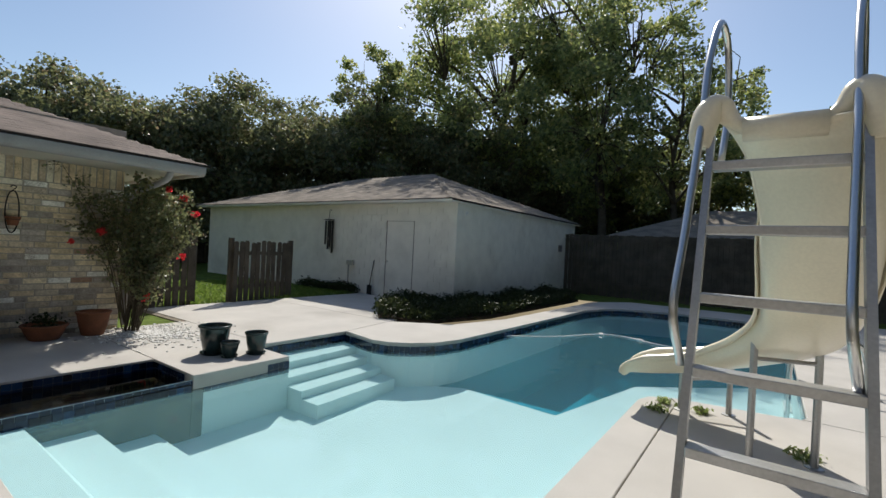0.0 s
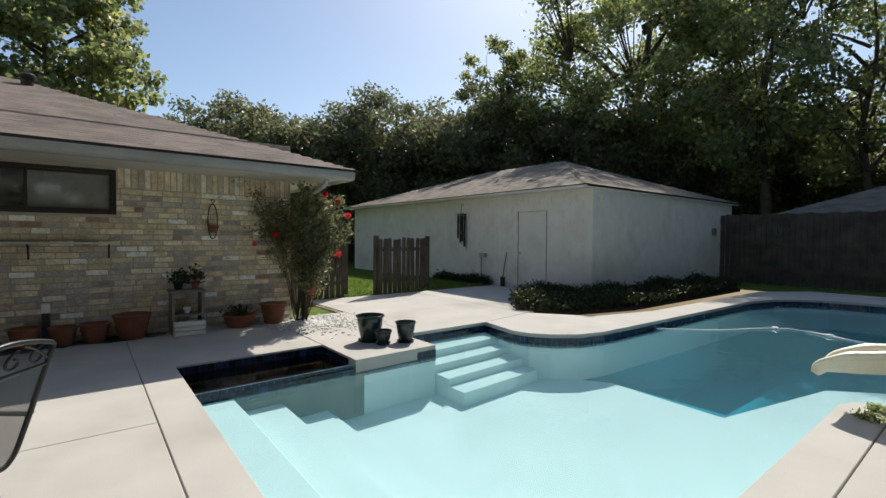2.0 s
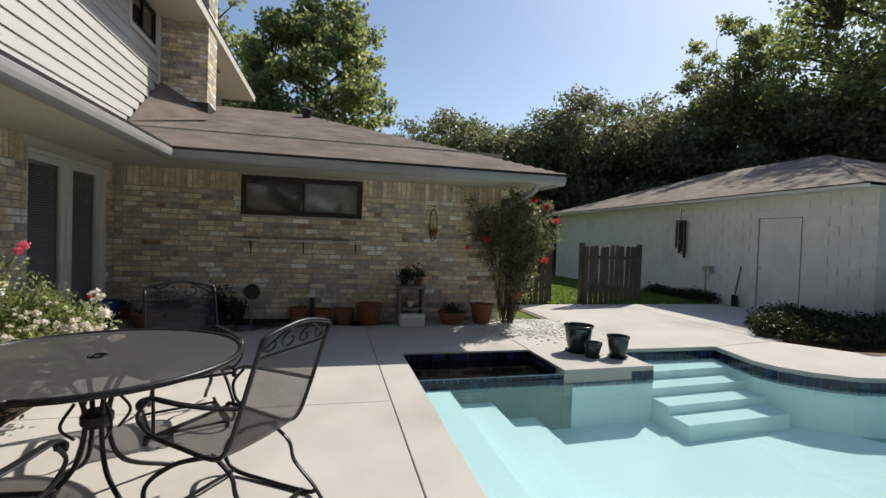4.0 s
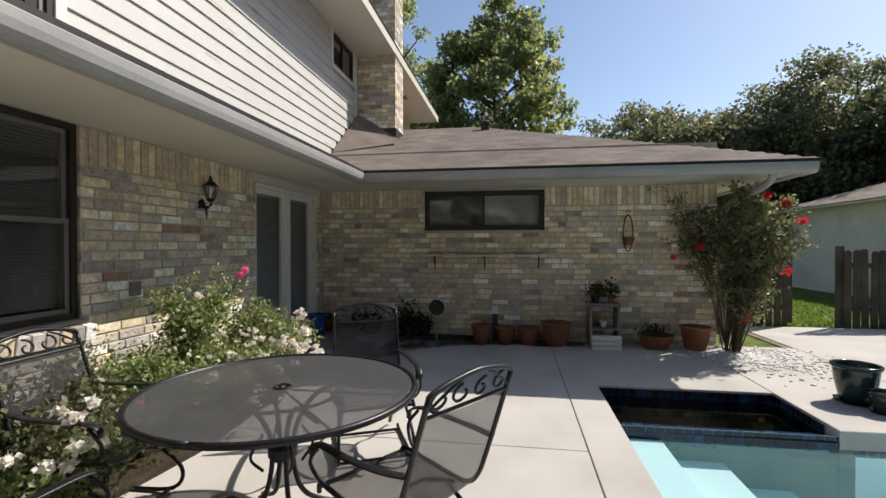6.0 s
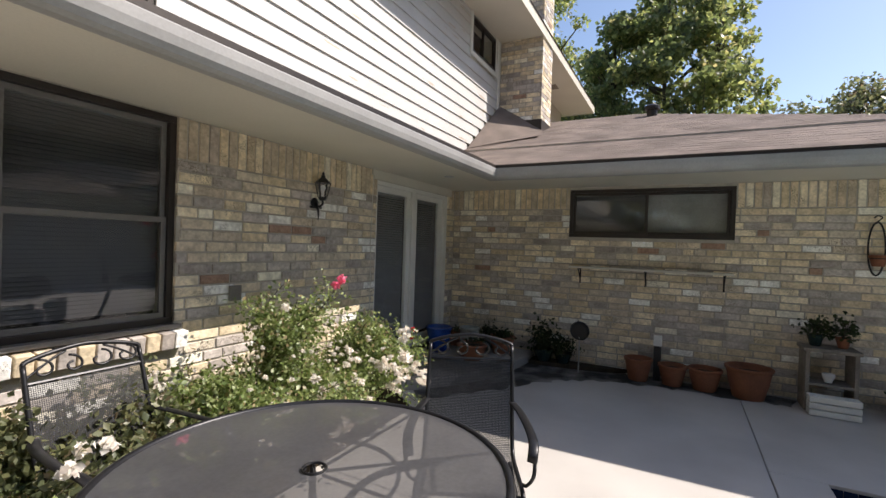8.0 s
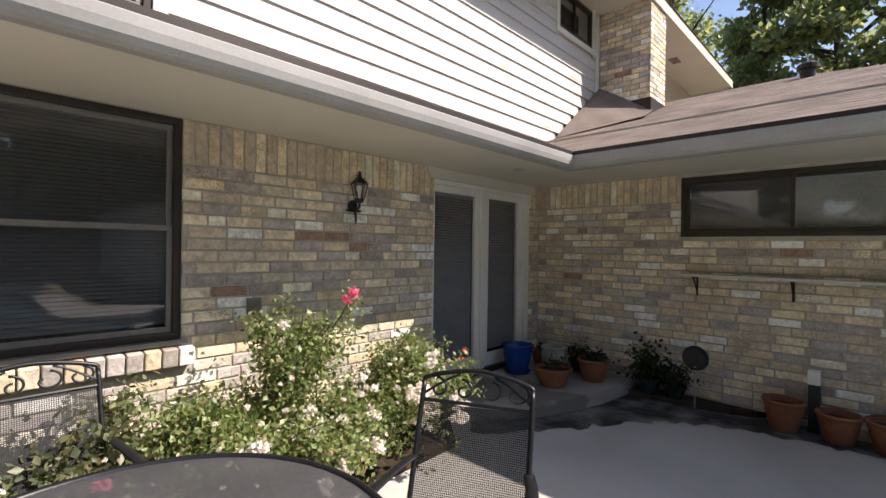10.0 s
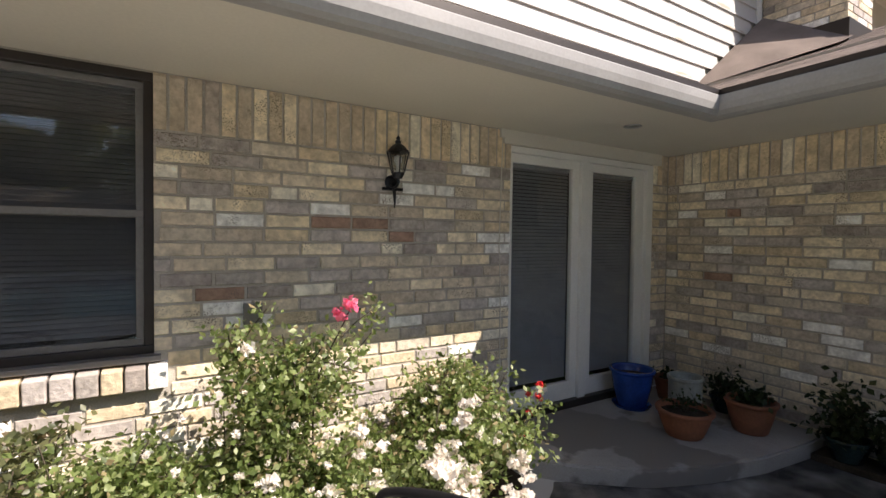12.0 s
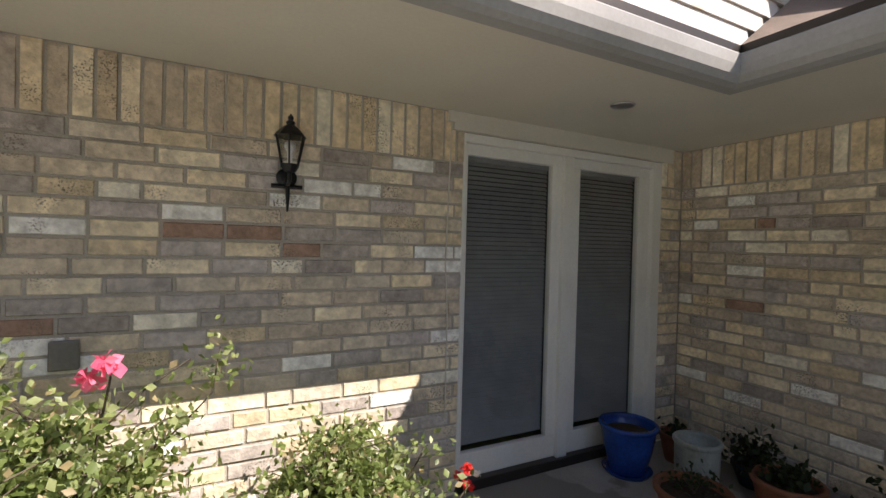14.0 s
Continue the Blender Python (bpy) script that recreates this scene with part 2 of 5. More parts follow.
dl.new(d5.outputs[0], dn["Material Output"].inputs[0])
M["iron"] = mat("black_iron", (0.018, 0.018, 0.02), 0.38, metal=0.4, var=0.2, bump=0.05)
M["fence"] = mat("weathered_fence", (0.085, 0.075, 0.06), 0.95, var=0.3, scale=3, fine=50, bump=0.4, spec=0.1)
M["bark"] = mat("bark", (0.09, 0.075, 0.055), 0.95, var=0.3, scale=3, fine=30, bump=0.8, spec=0.1)
M["terracotta"] = mat("terracotta", (0.23, 0.088, 0.044), 0.8, var=0.15, scale=8, bump=0.1, stain=0.3)
M["blue_glaze"] = mat("blue_glaze", (0.012, 0.05, 0.24), 0.18, var=0.2, scale=8, bump=0.03)
M["pale_glaze"] = mat("pale_grey_glaze", (0.30, 0.32, 0.29), 0.3, var=0.15, scale=9, bump=0.03, stain=0.3)
M["dark_glaze"] = mat("dark_green_glaze", (0.018, 0.035, 0.035), 0.15, var=0.3, scale=12, bump=0.03)
M["alu"] = mat("brushed_aluminium", (0.42, 0.42, 0.42), 0.42, metal=0.85, var=0.1, scale=5, bump=0.04)
M["steel"] = mat("polished_steel", (0.60, 0.60, 0.60), 0.28, metal=1.0, var=0.05, bump=0)
M["slide"] = mat("slide_gelcoat", (0.74, 0.68, 0.53), 0.3, var=0.05, scale=2, bump=0.02, stain=0.12)
M["white_plastic"] = mat("white_plastic", (0.75, 0.75, 0.72), 0.4, var=0.05, bump=0)
M["wood_grey"] = mat("grey_wood", (0.20, 0.175, 0.145), 0.9, var=0.25, scale=8, fine=50, bump=0.3)
M["mesh"] = see_through(mat("chair_back_mesh", (0.03, 0.03, 0.032), 0.45, metal=0.4, var=0.1, bump=0), 0.34, 120.0, (1.0, 0.0, 1.0))
M["seat_mesh"] = see_through(mat("chair_seat_mesh", (0.03, 0.03, 0.032), 0.45, metal=0.4, var=0.1, bump=0), 0.28, 120.0, (1.0, 1.0, 0.0))
M["table_mesh"] = see_through(mat("table_mesh", (0.10, 0.10, 0.104), 0.32, metal=0.3, var=0.14, scale=3, bump=0), 0.16)
M["stone_white"] = mat("white_gravel", rough=0.9, palette=[(0, (0.66, 0.64, 0.61)), (0.4, (0.78, 0.77, 0.74)), (0.8, (0.48, 0.46, 0.43))], island=True, var=0.1)
LEAF_TREE = leaf_mat("tree_leaves", [(0, (0.135, 0.17, 0.06)), (0.3, (0.19, 0.23, 0.08)), (0.55, (0.085, 0.115, 0.045)), (0.75, (0.27, 0.29, 0.10)), (0.95, (0.34, 0.31, 0.13))], shine=1.0, thru=0.58)
LEAF_DARK = leaf_mat("dark_leaves", [(0, (0.10, 0.12, 0.058)), (0.35, (0.14, 0.155, 0.07)), (0.7, (0.19, 0.195, 0.09)), (0.92, (0.20, 0.16, 0.09))], shine=0.7, thru=0.45)
LEAF_ROSE = leaf_mat("rose_leaves", [(0, (0.10, 0.145, 0.04)), (0.25, (0.15, 0.205, 0.06)), (0.5, (0.23, 0.285, 0.10)), (0.76, (0.32, 0.37, 0.17)), (0.93, (0.38, 0.31, 0.17))], shine=0.6, thru=0.42)
LEAF_LOW = leaf_mat("ground_cover_leaves", [(0, (0.022, 0.034, 0.012)), (0.4, (0.032, 0.045, 0.015)), (0.8, (0.045, 0.055, 0.02))], thru=0.25, shine=0.2)
PETAL_WHITE = leaf_mat("white_petals", [(0, (0.75, 0.72, 0.66)), (0.6, (0.68, 0.62, 0.55))], thru=0.3)
PETAL_PINK = leaf_mat("pink_petals", [(0, (0.80, 0.22, 0.32)), (0.5, (0.74, 0.15, 0.25))], thru=0.3)
PETAL_RED = leaf_mat("red_petals", [(0, (0.70, 0.06, 0.045)), (0.5, (0.55, 0.035, 0.03))], thru=0.3)


M["glass"] = water_mat("window_glass", (0.88, 0.9, 0.9), ripple=0.01, f0=0.08)


# ---- builders ----
def part(name, bm, material, parent=None, label="", smooth=False):
    me = bpy.data.meshes.new(name)
    bm.to_mesh(me)
    bm.free()
    for mm in (material if isinstance(material, list) else [material]):
        me.materials.append(mm)
    if smooth:
        for p in me.polygons:
            p.use_smooth = True
    ob = new(name, me)
    if parent is not None:
        ob.parent = parent
    if label:
        ob["label"] = label
    return ob


def thing(name, label, category, at=(0, 0, 0), turn=0, group="", kind=""):
    ob = new(name)
    ob.empty_display_size = 0.1
    ob.matrix_world = pose(*at, 0, 0, turn)
    return tagged(ob, label, category, group, kind)


def box(bm, a, b, bevel=0.0):
    a, b = [min(p) for p in zip(a, b)], [max(p) for p in zip(a, b)]
    r = bmesh.ops.create_cube(bm, size=1)
    for v in r["verts"]:
        v.co = Vector([(a[k] + b[k]) / 2 + v.co[k] * (b[k] - a[k]) for k in range(3)])
    if bevel:
        es = list({e for v in r["verts"] for e in v.link_edges})
        bmesh.ops.bevel(bm, geom=es, offset=bevel, segments=2, profile=0.5, affect="EDGES")
    return bm


def boxes(*pairs, bevel=0.0):
    bm = bmesh.new()
    for a, b in pairs:
        box(bm, a, b, bevel)
    return bm


def prism(points, z0, z1, bm=None):
    """An upright slab with the outline given."""
    bm = bm or bmesh.new()
    lo = [bm.verts.new((x, y, z0)) for x, y in points]
    hi = [bm.verts.new((x, y, z1)) for x, y in points]
    k = len(points)
    bm.faces.new(hi)
    bm.faces.new(lo[::-1])
    for i in range(k):
        bm.faces.new((lo[i], lo[(i + 1) % k], hi[(i + 1) % k], hi[i]))
    bmesh.ops.recalc_face_normals(bm, faces=bm.faces)
    return bm


def poly(faces):
    """A sheet from corner lists."""
    bm = bmesh.new()
    for f in faces:
        bm.faces.new([bm.verts.new(p) for p in f])
    bmesh.ops.remove_doubles(bm, verts=bm.verts, dist=0.0005)
    return bm


def lathe(profile, steps=24, bm=None, centre=(0, 0, 0)):
    """Turned shape from (radius, height) pairs."""
    bm = bm or bmesh.new()
    rings = []
    for r, z in profile:
        rings.append([bm.verts.new((centre[0] + r * math.cos(2 * math.pi * k / steps), centre[1] + r * math.sin(2 * math.pi * k / steps), centre[2] + z)) for k in range(steps)])
    for a, b in zip(rings, rings[1:]):
        for k in range(steps):
            bm.faces.new((a[k], a[(k + 1) % steps], b[(k + 1) % steps], b[k]))
    for ring, flip in ((rings[0], True), (rings[-1], False)):
        if (ring[0].co - ring[steps // 2].co).length > 1e-4:
            bm.faces.new(ring[::-1] if flip else ring)
    return bm


def tube(points, r, bm=None, steps=8, flat=1.0):
    """A bent bar along the points."""
    bm = bm or bmesh.new()
    pts = [Vector(p) for p in points]
    rings, up = [], None
    for i, p in enumerate(pts):
        d = (pts[min(i + 1, len(pts) - 1)] - pts[max(i - 1, 0)]).normalized()
        if up is None:
            up = Vector((0, 0, 1)) if abs(d.z) < 0.9 else Vector((1, 0, 0))
        side = d.cross(up).normalized()
        up = side.cross(d).normalized()
        rr = r[i] if isinstance(r, (list, tuple)) else r
        rings.append([bm.verts.new(p + side * rr * math.cos(a) + up * rr * flat * math.sin(a)) for a in [2 * math.pi * k / steps for k in range(steps)]])
    for a, b in zip(rings, rings[1:]):
        for k in range(steps):
            bm.faces.new((a[k], a[(k + 1) % steps], b[(k + 1) % steps], b[k]))
    bm.faces.new(rings[0][::-1])
    bm.faces.new(rings[-1])
    return bm


def curve(points, n=6):
    """Points along a smooth line through the ones given."""
    p = [Vector(q) for q in points]
    p = [2 * p[0] - p[1]] + p + [2 * p[-1] - p[-2]]
    out = []
    for i in range(1, len(p) - 2):
        a, b, c, d = p[i - 1:i + 3]
        for k in range(n):
            t = k / n
            out.append(0.5 * (2 * b + (c - a) * t + (2 * a - 5 * b + 4 * c - d) * t * t + (3 * b - a - 3 * c + d) * t ** 3))
    return out + [p[-2]]


def leaves(name, centres, sizes, material, parent=None, label="", seed=1, droop=0.0, long=1.5):
    """Many small folded leaves, each its own island of two faces, around the centres."""
    rng = np.random.default_rng(seed)
    c = np.asarray(centres, float)
    k = len(c)
    s = np.asarray(sizes, float).reshape(-1, 1) * rng.uniform(0.7, 1.3, (k, 1))
    d = rng.normal(size=(k, 3))
    d[:, 2] -= droop
    d /= np.linalg.norm(d, axis=1, keepdims=True)
    u = np.cross(d, rng.normal(size=(k, 3)))
    u /= np.linalg.norm(u, axis=1, keepdims=True) + 1e-9
    w = np.cross(d, u)
    mid = c + w * s * 0.12
    v = np.stack([c - d * s * long / 2, mid + u * s / 2, c + d * s * long / 2, mid - u * s / 2], 1).reshape(-1, 3)
    i = np.arange(k)[:, None] * 4
    f = np.concatenate([i + [0, 1, 2], i + [0, 2, 3]], 1).reshape(-1, 3)
    me = bpy.data.meshes.new(name)
    me.vertices.add(len(v))
    me.vertices.foreach_set("co", v.astype(np.float32).ravel())
    me.loops.add(len(f) * 3)
    me.loops.foreach_set("vertex_index", f.astype(np.int32).ravel())
    me.polygons.add(len(f))
    me.polygons.foreach_set("loop_start", np.arange(0, len(f) * 3, 3, dtype=np.int32))
    me.polygons.foreach_set("loop_total", np.full(len(f), 3, dtype=np.int32))
    me.update()
    me.materials.append(material)
    ob = new(name, me)
    if parent is not None:
        ob.parent = parent
    if label:
        ob["label"] = label
    return ob


# ---- ground ----
POOL = [(-5.33, 0.31), (-1.62, 0.31), (-1.53, 0.40), (-1.53, 4.70), (-1.47, 4.88), (-1.28, 5.02), (-0.3, 5.16), (-0.12, 5.30),
        (-0.1, 12.4), (-0.35, 13.2), (-0.95, 13.5), (-2.7, 13.45), (-3.3, 13.3), (-3.8, 13.0), (-4.15, 12.5), (-4.38, 11.6), (-4.48, 6.5), (-4.5, 5.8), (-4.62, 5.3),
        (-4.85, 4.98), (-5.12, 4.78), (-5.4, 4.72), (-6.17, 4.87), (-6.17, 3.20), (-5.37, 3.20)]
WATER, FLOOR, DEEP = -0.15, -0.67, -1.55


def sheet(name, outer, hole, z, material, label, category):
    """One level sheet with a rectangular hole."""
    (x0, y0, x1, y1), (a0, b0, a1, b1) = outer, hole
    xs, ys = (x0, a0, a1, x1), (y0, b0, b1, y1)
    fs = [[(xs[i], ys[j], z), (xs[i + 1], ys[j], z), (xs[i + 1], ys[j + 1], z), (xs[i], ys[j + 1], z)] for i in range(3) for j in range(3) if (i, j) != (1, 1)]
    return tagged(part(name, poly(fs), material), label, category, kind="structure")


sheet("ground", (-400, -400, 400, 400), (-6.5, 0.2, 0.1, 14.5), -0.03, M["grass"], "mown green lawn running out round the house", "ground")


def slab(points, label="pale broom-finished concrete deck slab by the pool"):
    bm = prism(points, -0.15, 0.0)
    top = [e for e in bm.edges if all(v.co.z > -0.01 for v in e.verts)]
    bmesh.ops.bevel(bm, geom=top, offset=0.005, segments=1, affect="EDGES")
    return tagged(part("pavement", bm, M["concrete"]), label, "pavement", "deck slabs", "structure")


def rect(x0, y0, x1, y1):
    g = 0.003
    return [(x0 + g, y0 + g), (x1 - g, y0 + g), (x1 - g, y1 - g), (x0 + g, y1 - g)]


JY = -0.03
for x0, x1 in ((-8.5, -4.65), (-4.65, -1.2), (-1.2, 1.6), (1.6, 4.8)):
    for y0, y1 in ((-3.75, JY),):
        slab(rect(x0, y0, x1, y1))
slab([(-6.27, JY + .005), (-1.20, JY + .005), (-1.20, 4.86), (-1.28, 5.02), (-1.47, 4.88), (-1.53, 4.70), (-1.53, 0.40), (-1.62, 0.31), (-5.33, 0.31), (-6.27, 0.31)],
     "pale concrete coping strip along the pool edge")
slab([(-1.19, JY + .005), (4.8, JY + .005), (4.8, 5.2), (-0.25, 5.2), (-0.3, 5.16), (-1.27, 5.02), (-1.19, 4.86)])
slab(rect(-8.5, JY, -6.27, 2.0))
slab([(-8.495, 2.005), (-6.275, 2.005), (-5.33, 2.005), (-5.37, 3.20), (-6.17, 3.20), (-6.17, 3.4), (-8.495, 3.4)], "pale concrete ledge slab between spa and pool steps")
slab([(-10.35, 3.41), (-6.17, 3.41), (-6.17, 4.87), (-6.4, 6.2), (-10.35, 6.2)])
slab([(-10.35, 6.21), (-6.405, 6.21), (-6.9, 9.25), (-10.35, 9.25)])
slab([(-6.16, 4.88)] + POOL[21:13:-1] + [(-3.8, 13.0), (-3.3, 13.3), (-2.7, 13.45), (-0.95, 13.5), (-0.35, 13.2), (-0.1, 12.4), (-0.12, 5.30), (-0.17, 5.21), (4.8, 5.21), (4.8, 15.3), (-4.1, 15.3),
      (-4.95, 14.0), (-5.05, 8.4), (-5.4, 6.9), (-6.38, 6.2)],
     "pale concrete coping round the far end of the pool")
tagged(part("joint", boxes(((-8.5, -3.75, -0.12), (4.8, -0.02, -0.012)), ((-8.5, -0.04, -0.12), (-6.44, 3.4, -0.012)), ((-1.22, -0.04, -0.12), (4.8, 0.31, -0.012)), ((-10.3, 3.3, -0.12), (-6.6, 9.2, -0.012))), M["joint"]),
       "dark gritty joints between the concrete slabs", "joint", kind="structure")

# ---- pool ----
def pool_shell():
    root = thing("swimming_pool", "blue plaster swimming pool with steps and a deep end", "pool", kind="structure")
    bm = bmesh.new()
    k = len(POOL)
    top, low = [bm.verts.new((x, y, -0.05)) for x, y in POOL], [bm.verts.new((x, y, DEEP)) for x, y in POOL]
    for i in range(k):
        bm.faces.new((top[i], top[(i + 1) % k], low[(i + 1) % k], low[i]))
    part("pool_wall", bm, M["plaster"], root)
    # shallow shelf, sloping hopper, deep floor
    brk = [(-5.2, 4.95, FLOOR), (-4.21, 5.53, FLOOR), (-2.69, 5.42, FLOOR), (-2.2, 7.65, FLOOR), (-0.08, 9.6, FLOOR)]
    bot = [(-5.2, 7.4, DEEP + .02), (-4.3, 7.7, DEEP + .02), (-3.2, 8.0, DEEP + .02), (-2.6, 9.6, DEEP + .02), (-0.08, 11.2, DEEP + .02)]
    fs = [[(-6.4, 0.2, FLOOR), (0, 0.2, FLOOR), (0, 9.6, FLOOR), *brk[:0:-1], brk[0], (-6.4, 4.95, FLOOR)]]
    for i in range(4):
        fs.append([brk[i], brk[i + 1], bot[i + 1], bot[i]])
    fs.append([*bot, (-0.08, 14.6, DEEP + .02), (-5.2, 14.6, DEEP + .02)])
    part("pool_floor", poly(fs), M["plaster"], root)
    for i in range(3):
        y1, z1 = ((0.665, -0.16), (1.146, -0.315), (1.655, -0.506))[i]
        foot = y1 + (z1 - FLOOR) * 0.75
        bm = prism([(-5.325 + .004 * i, 0.315 + .004 * i), (-1.535 - .004 * i, 0.315 + .004 * i), (-1.535 - .004 * i, foot), (-5.325 + .004 * i, foot)], FLOOR - 0.01 - .004 * i, z1)
        for v in bm.verts:
            if v.co.z > z1 - 0.01 and v.co.y > 0.5:
                v.co.y = y1
        part("step", bm, M["plaster"], root)
    for i in range(4):
        x = -5.83 + 0.31 * i
        part("step", prism([(-6.165 + .004 * i, 3.205 + .005 * i), (x + 0.1, 3.205 + .005 * i), (x, 4.8 - 0.03 * i), (-6.165 + .004 * i, 4.86 - .005 * i)], FLOOR - 0.01 - .004 * i, -0.195 - 0.1 * i), M["plaster"], root)
    return root


pool = pool_shell()
tagged(part("water", poly([[(x, y, WATER) for x, y in POOL]]), M["water"]), "still clear turquoise pool water", "water", kind="structure")
tagged(part("water", poly([[(-5.18, 4.99, FLOOR - .02), (-4.2, 5.57, FLOOR - .02), (-2.71, 5.46, FLOOR - .02), (-2.22, 7.68, FLOOR - .02), (-0.09, 9.63, FLOOR - .02), (-0.09, 14.5, FLOOR - .02), (-5.18, 14.5, FLOOR - .02)]]), M["deep_water"]),
       "darker deep water at the far end of the pool", "water", kind="structure")


def tile_band(path, z0, z1, inward=0.006, size=0.076):
    """Rows of small glazed tiles along the pool wall."""
    bm = bmesh.new()
    for (xa, ya), (xb, yb) in zip(path, path[1:]):
        L = math.hypot(xb - xa, yb - ya)
        n = max(1, round(L / size))
        dx, dy = (xb - xa) / L, (yb - ya) / L
        nx, ny = -dy * inward, dx * inward
        rows = max(1, round((z1 - z0) / size))
        h = (z1 - z0) / rows
        for r in range(rows):
            for i in range(n):
                a, b = (i + 0.015) * L / n, (i + 0.985) * L / n
                za, zb = z0 + r * h + 0.001, z0 + (r + 1) * h - 0.001
                q = [(xa + dx * a, ya + dy * a), (xa + dx * b, ya + dy * b)]
                f = [bm.verts.new((x + nx, y + ny, z)) for x, y, z in ((*q[0], za), (*q[1], za), (*q[1], zb), (*q[0], zb))]
                bm.faces.new(f)
    return bm


tagged(part("tile_band", tile_band(POOL + POOL[:1], -0.21, -0.055), M["tile"], pool, "dark blue glazed waterline tiles"), kind="stuff")

# ---- spa ----
spa = thing("spa", "sunken square spa with dark blue tiles spilling into the pool", "spa", kind="structure")
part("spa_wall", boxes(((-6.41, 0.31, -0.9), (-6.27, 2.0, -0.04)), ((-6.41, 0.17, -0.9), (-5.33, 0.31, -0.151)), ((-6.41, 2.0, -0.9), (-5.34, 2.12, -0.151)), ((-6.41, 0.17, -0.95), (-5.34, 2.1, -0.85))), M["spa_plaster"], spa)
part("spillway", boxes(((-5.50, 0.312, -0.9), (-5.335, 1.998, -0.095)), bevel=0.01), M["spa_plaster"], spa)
ring = [(-5.50, 0.312), (-6.268, 0.312), (-6.268, 1.998), (-5.50, 1.998)]
part("tile_band", tile_band(ring[::-1], -0.30, -0.02), M["tile"], spa)
bm = tile_band([(-5.33, 0.32), (-5.33, 1.99)], -0.175, -0.098, inward=-0.006)
for i in range(22):
    y = 0.32 + i * 1.67 / 22
    for xa, xb in ((-5.50, -5.42), (-5.415, -5.335)):
        bm.faces.new([bm.verts.new(p) for p in ((xa, y + .003, -0.0925), (xb, y + .003, -0.0925), (xb, y + .073, -0.0925), (xa, y + .073, -0.0925))])
part("tile_band", bm, M["tile"], spa, "wet dark blue tiles on the spillway edge")
tagged(part("water", poly([[(-6.268, 0.312, -0.115), (-5.5, 0.312, -0.115), (-5.5, 1.998, -0.115), (-6.268, 1.998, -0.115)]]), M["shade_tinted_spa_water"]), "still spa water tinted dark for shade and the reflected wall", "water", kind="structure")


# ---- house ----
MY, WX, SOF = -3.75, -8.5, 2.385


def hole_wall(name, axis, at, thick, lo, hi, z0, z1, holes, material, label):
    """A wall slab along x or y whose outer face lies at `at`, with rectangular openings cut through."""
    cuts = sorted({lo, hi, *[c for h in holes for c in h[:2]]})
    bm = bmesh.new()
    for a, b in zip(cuts, cuts[1:]):
        zs = [(z0, z1)]
        for h in holes:
            if h[0] <= a and b <= h[1]:
                zs = [q for q in ((z0, h[2]), (h[3], z1)) if q[1] - q[0] > 1e-4]
        for c, d in zs:
            if axis == "x":
                box(bm, (a, at - thick, c), (b, at, d))
            else:
                box(bm, (at - thick, a, c), (at, b, d))
    bmesh.ops.remove_doubles(bm, verts=bm.verts, dist=0.0005)
    return tagged(part(name, bm, material), label, "wall", kind="structure")


WIN = (-4.195, -3.215, 0.94, 2.385)
DOOR = (-8.27, -6.51, 0.13, 2.275)
SWIN = (-2.0, -0.1, 1.72, 2.35)
wall_main = hole_wall("wall_south", "x", MY - 0.010, 0.25, WX - 0.25, 5.0, -0.1, 3.0, [WIN, DOOR], M["mortar"], "buff and grey brick house wall with raked mortar joints")
wall_wing = hole_wall("wall_west", "y", WX - 0.010, 0.25, MY - 0.010, 2.38, -0.1, 3.0, [SWIN], M["mortar"], "buff and grey brick wing wall in the shade")
wing_end = hole_wall("wall_north", "x", 2.368, 0.25, -15.0, WX - 0.255, -0.1, 3.0, [], M["mortar"], "brick end wall of the house wing")
tagged(part("wall_east", boxes(((5.0, -9, -0.1), (5.25, -3.5, 5.4))), M["mortar"]), "plain end wall of the house", "wall", kind="structure")

# soffits, fascias, gutters
tagged(part("ceiling", boxes(((-7.3, MY, SOF), (5.4, -2.68, SOF + 0.03)), ((WX - 0.01, -2.68, SOF), (-7.3, 2.95, SOF + 0.03)), ((WX - 0.01, MY, SOF), (-7.3, -2.68, SOF + 0.03)), ((-15.0, 2.36, SOF), (WX - 0.01, 2.95, SOF + 0.03))), M["soffit"]),
       "cream painted soffit under the house eaves", "ceiling", kind="structure")
tagged(part("trim", boxes(((-8.36, MY - 0.01, 2.28), (-6.43, MY + 0.02, SOF)), ), M["soffit"]), "cream frieze board under the soffit", "trim", kind="structure")


def gutter(name, a, b, axis, outward):
    """An ogee gutter on its fascia, running from a to b at z 2.33 to 2.46."""
    prof = [(0.0, 2.332), (0.055, 2.332), (0.083, 2.344), (0.103, 2.370), (0.112, 2.41), (0.113, 2.455), (0.109, 2.462), (0.103, 2.455), (0.102, 2.41), (0.094, 2.376), (0.05, 2.346), (0.0, 2.342)]
    bm = bmesh.new()
    rings = []
    for (x, y, cut) in (a, b):
        rings.append([bm.verts.new((x + (o * outward if axis == "y" else -o * cut), y + (o * outward if axis == "x" else -o * cut), z)) for o, z in prof])
    k = len(prof)
    for i in range(k):
        bm.faces.new((rings[0][i], rings[0][(i + 1) % k], rings[1][(i + 1) % k], rings[1][i]))
    bm.faces.new(rings[0]), bm.faces.new(rings[1][::-1])
    bmesh.ops.recalc_face_normals(bm, faces=bm.faces)
    return tagged(part(name, bm, M["gutter"]), "off-white painted metal gutter along the eaves", "gutter", kind="structure")


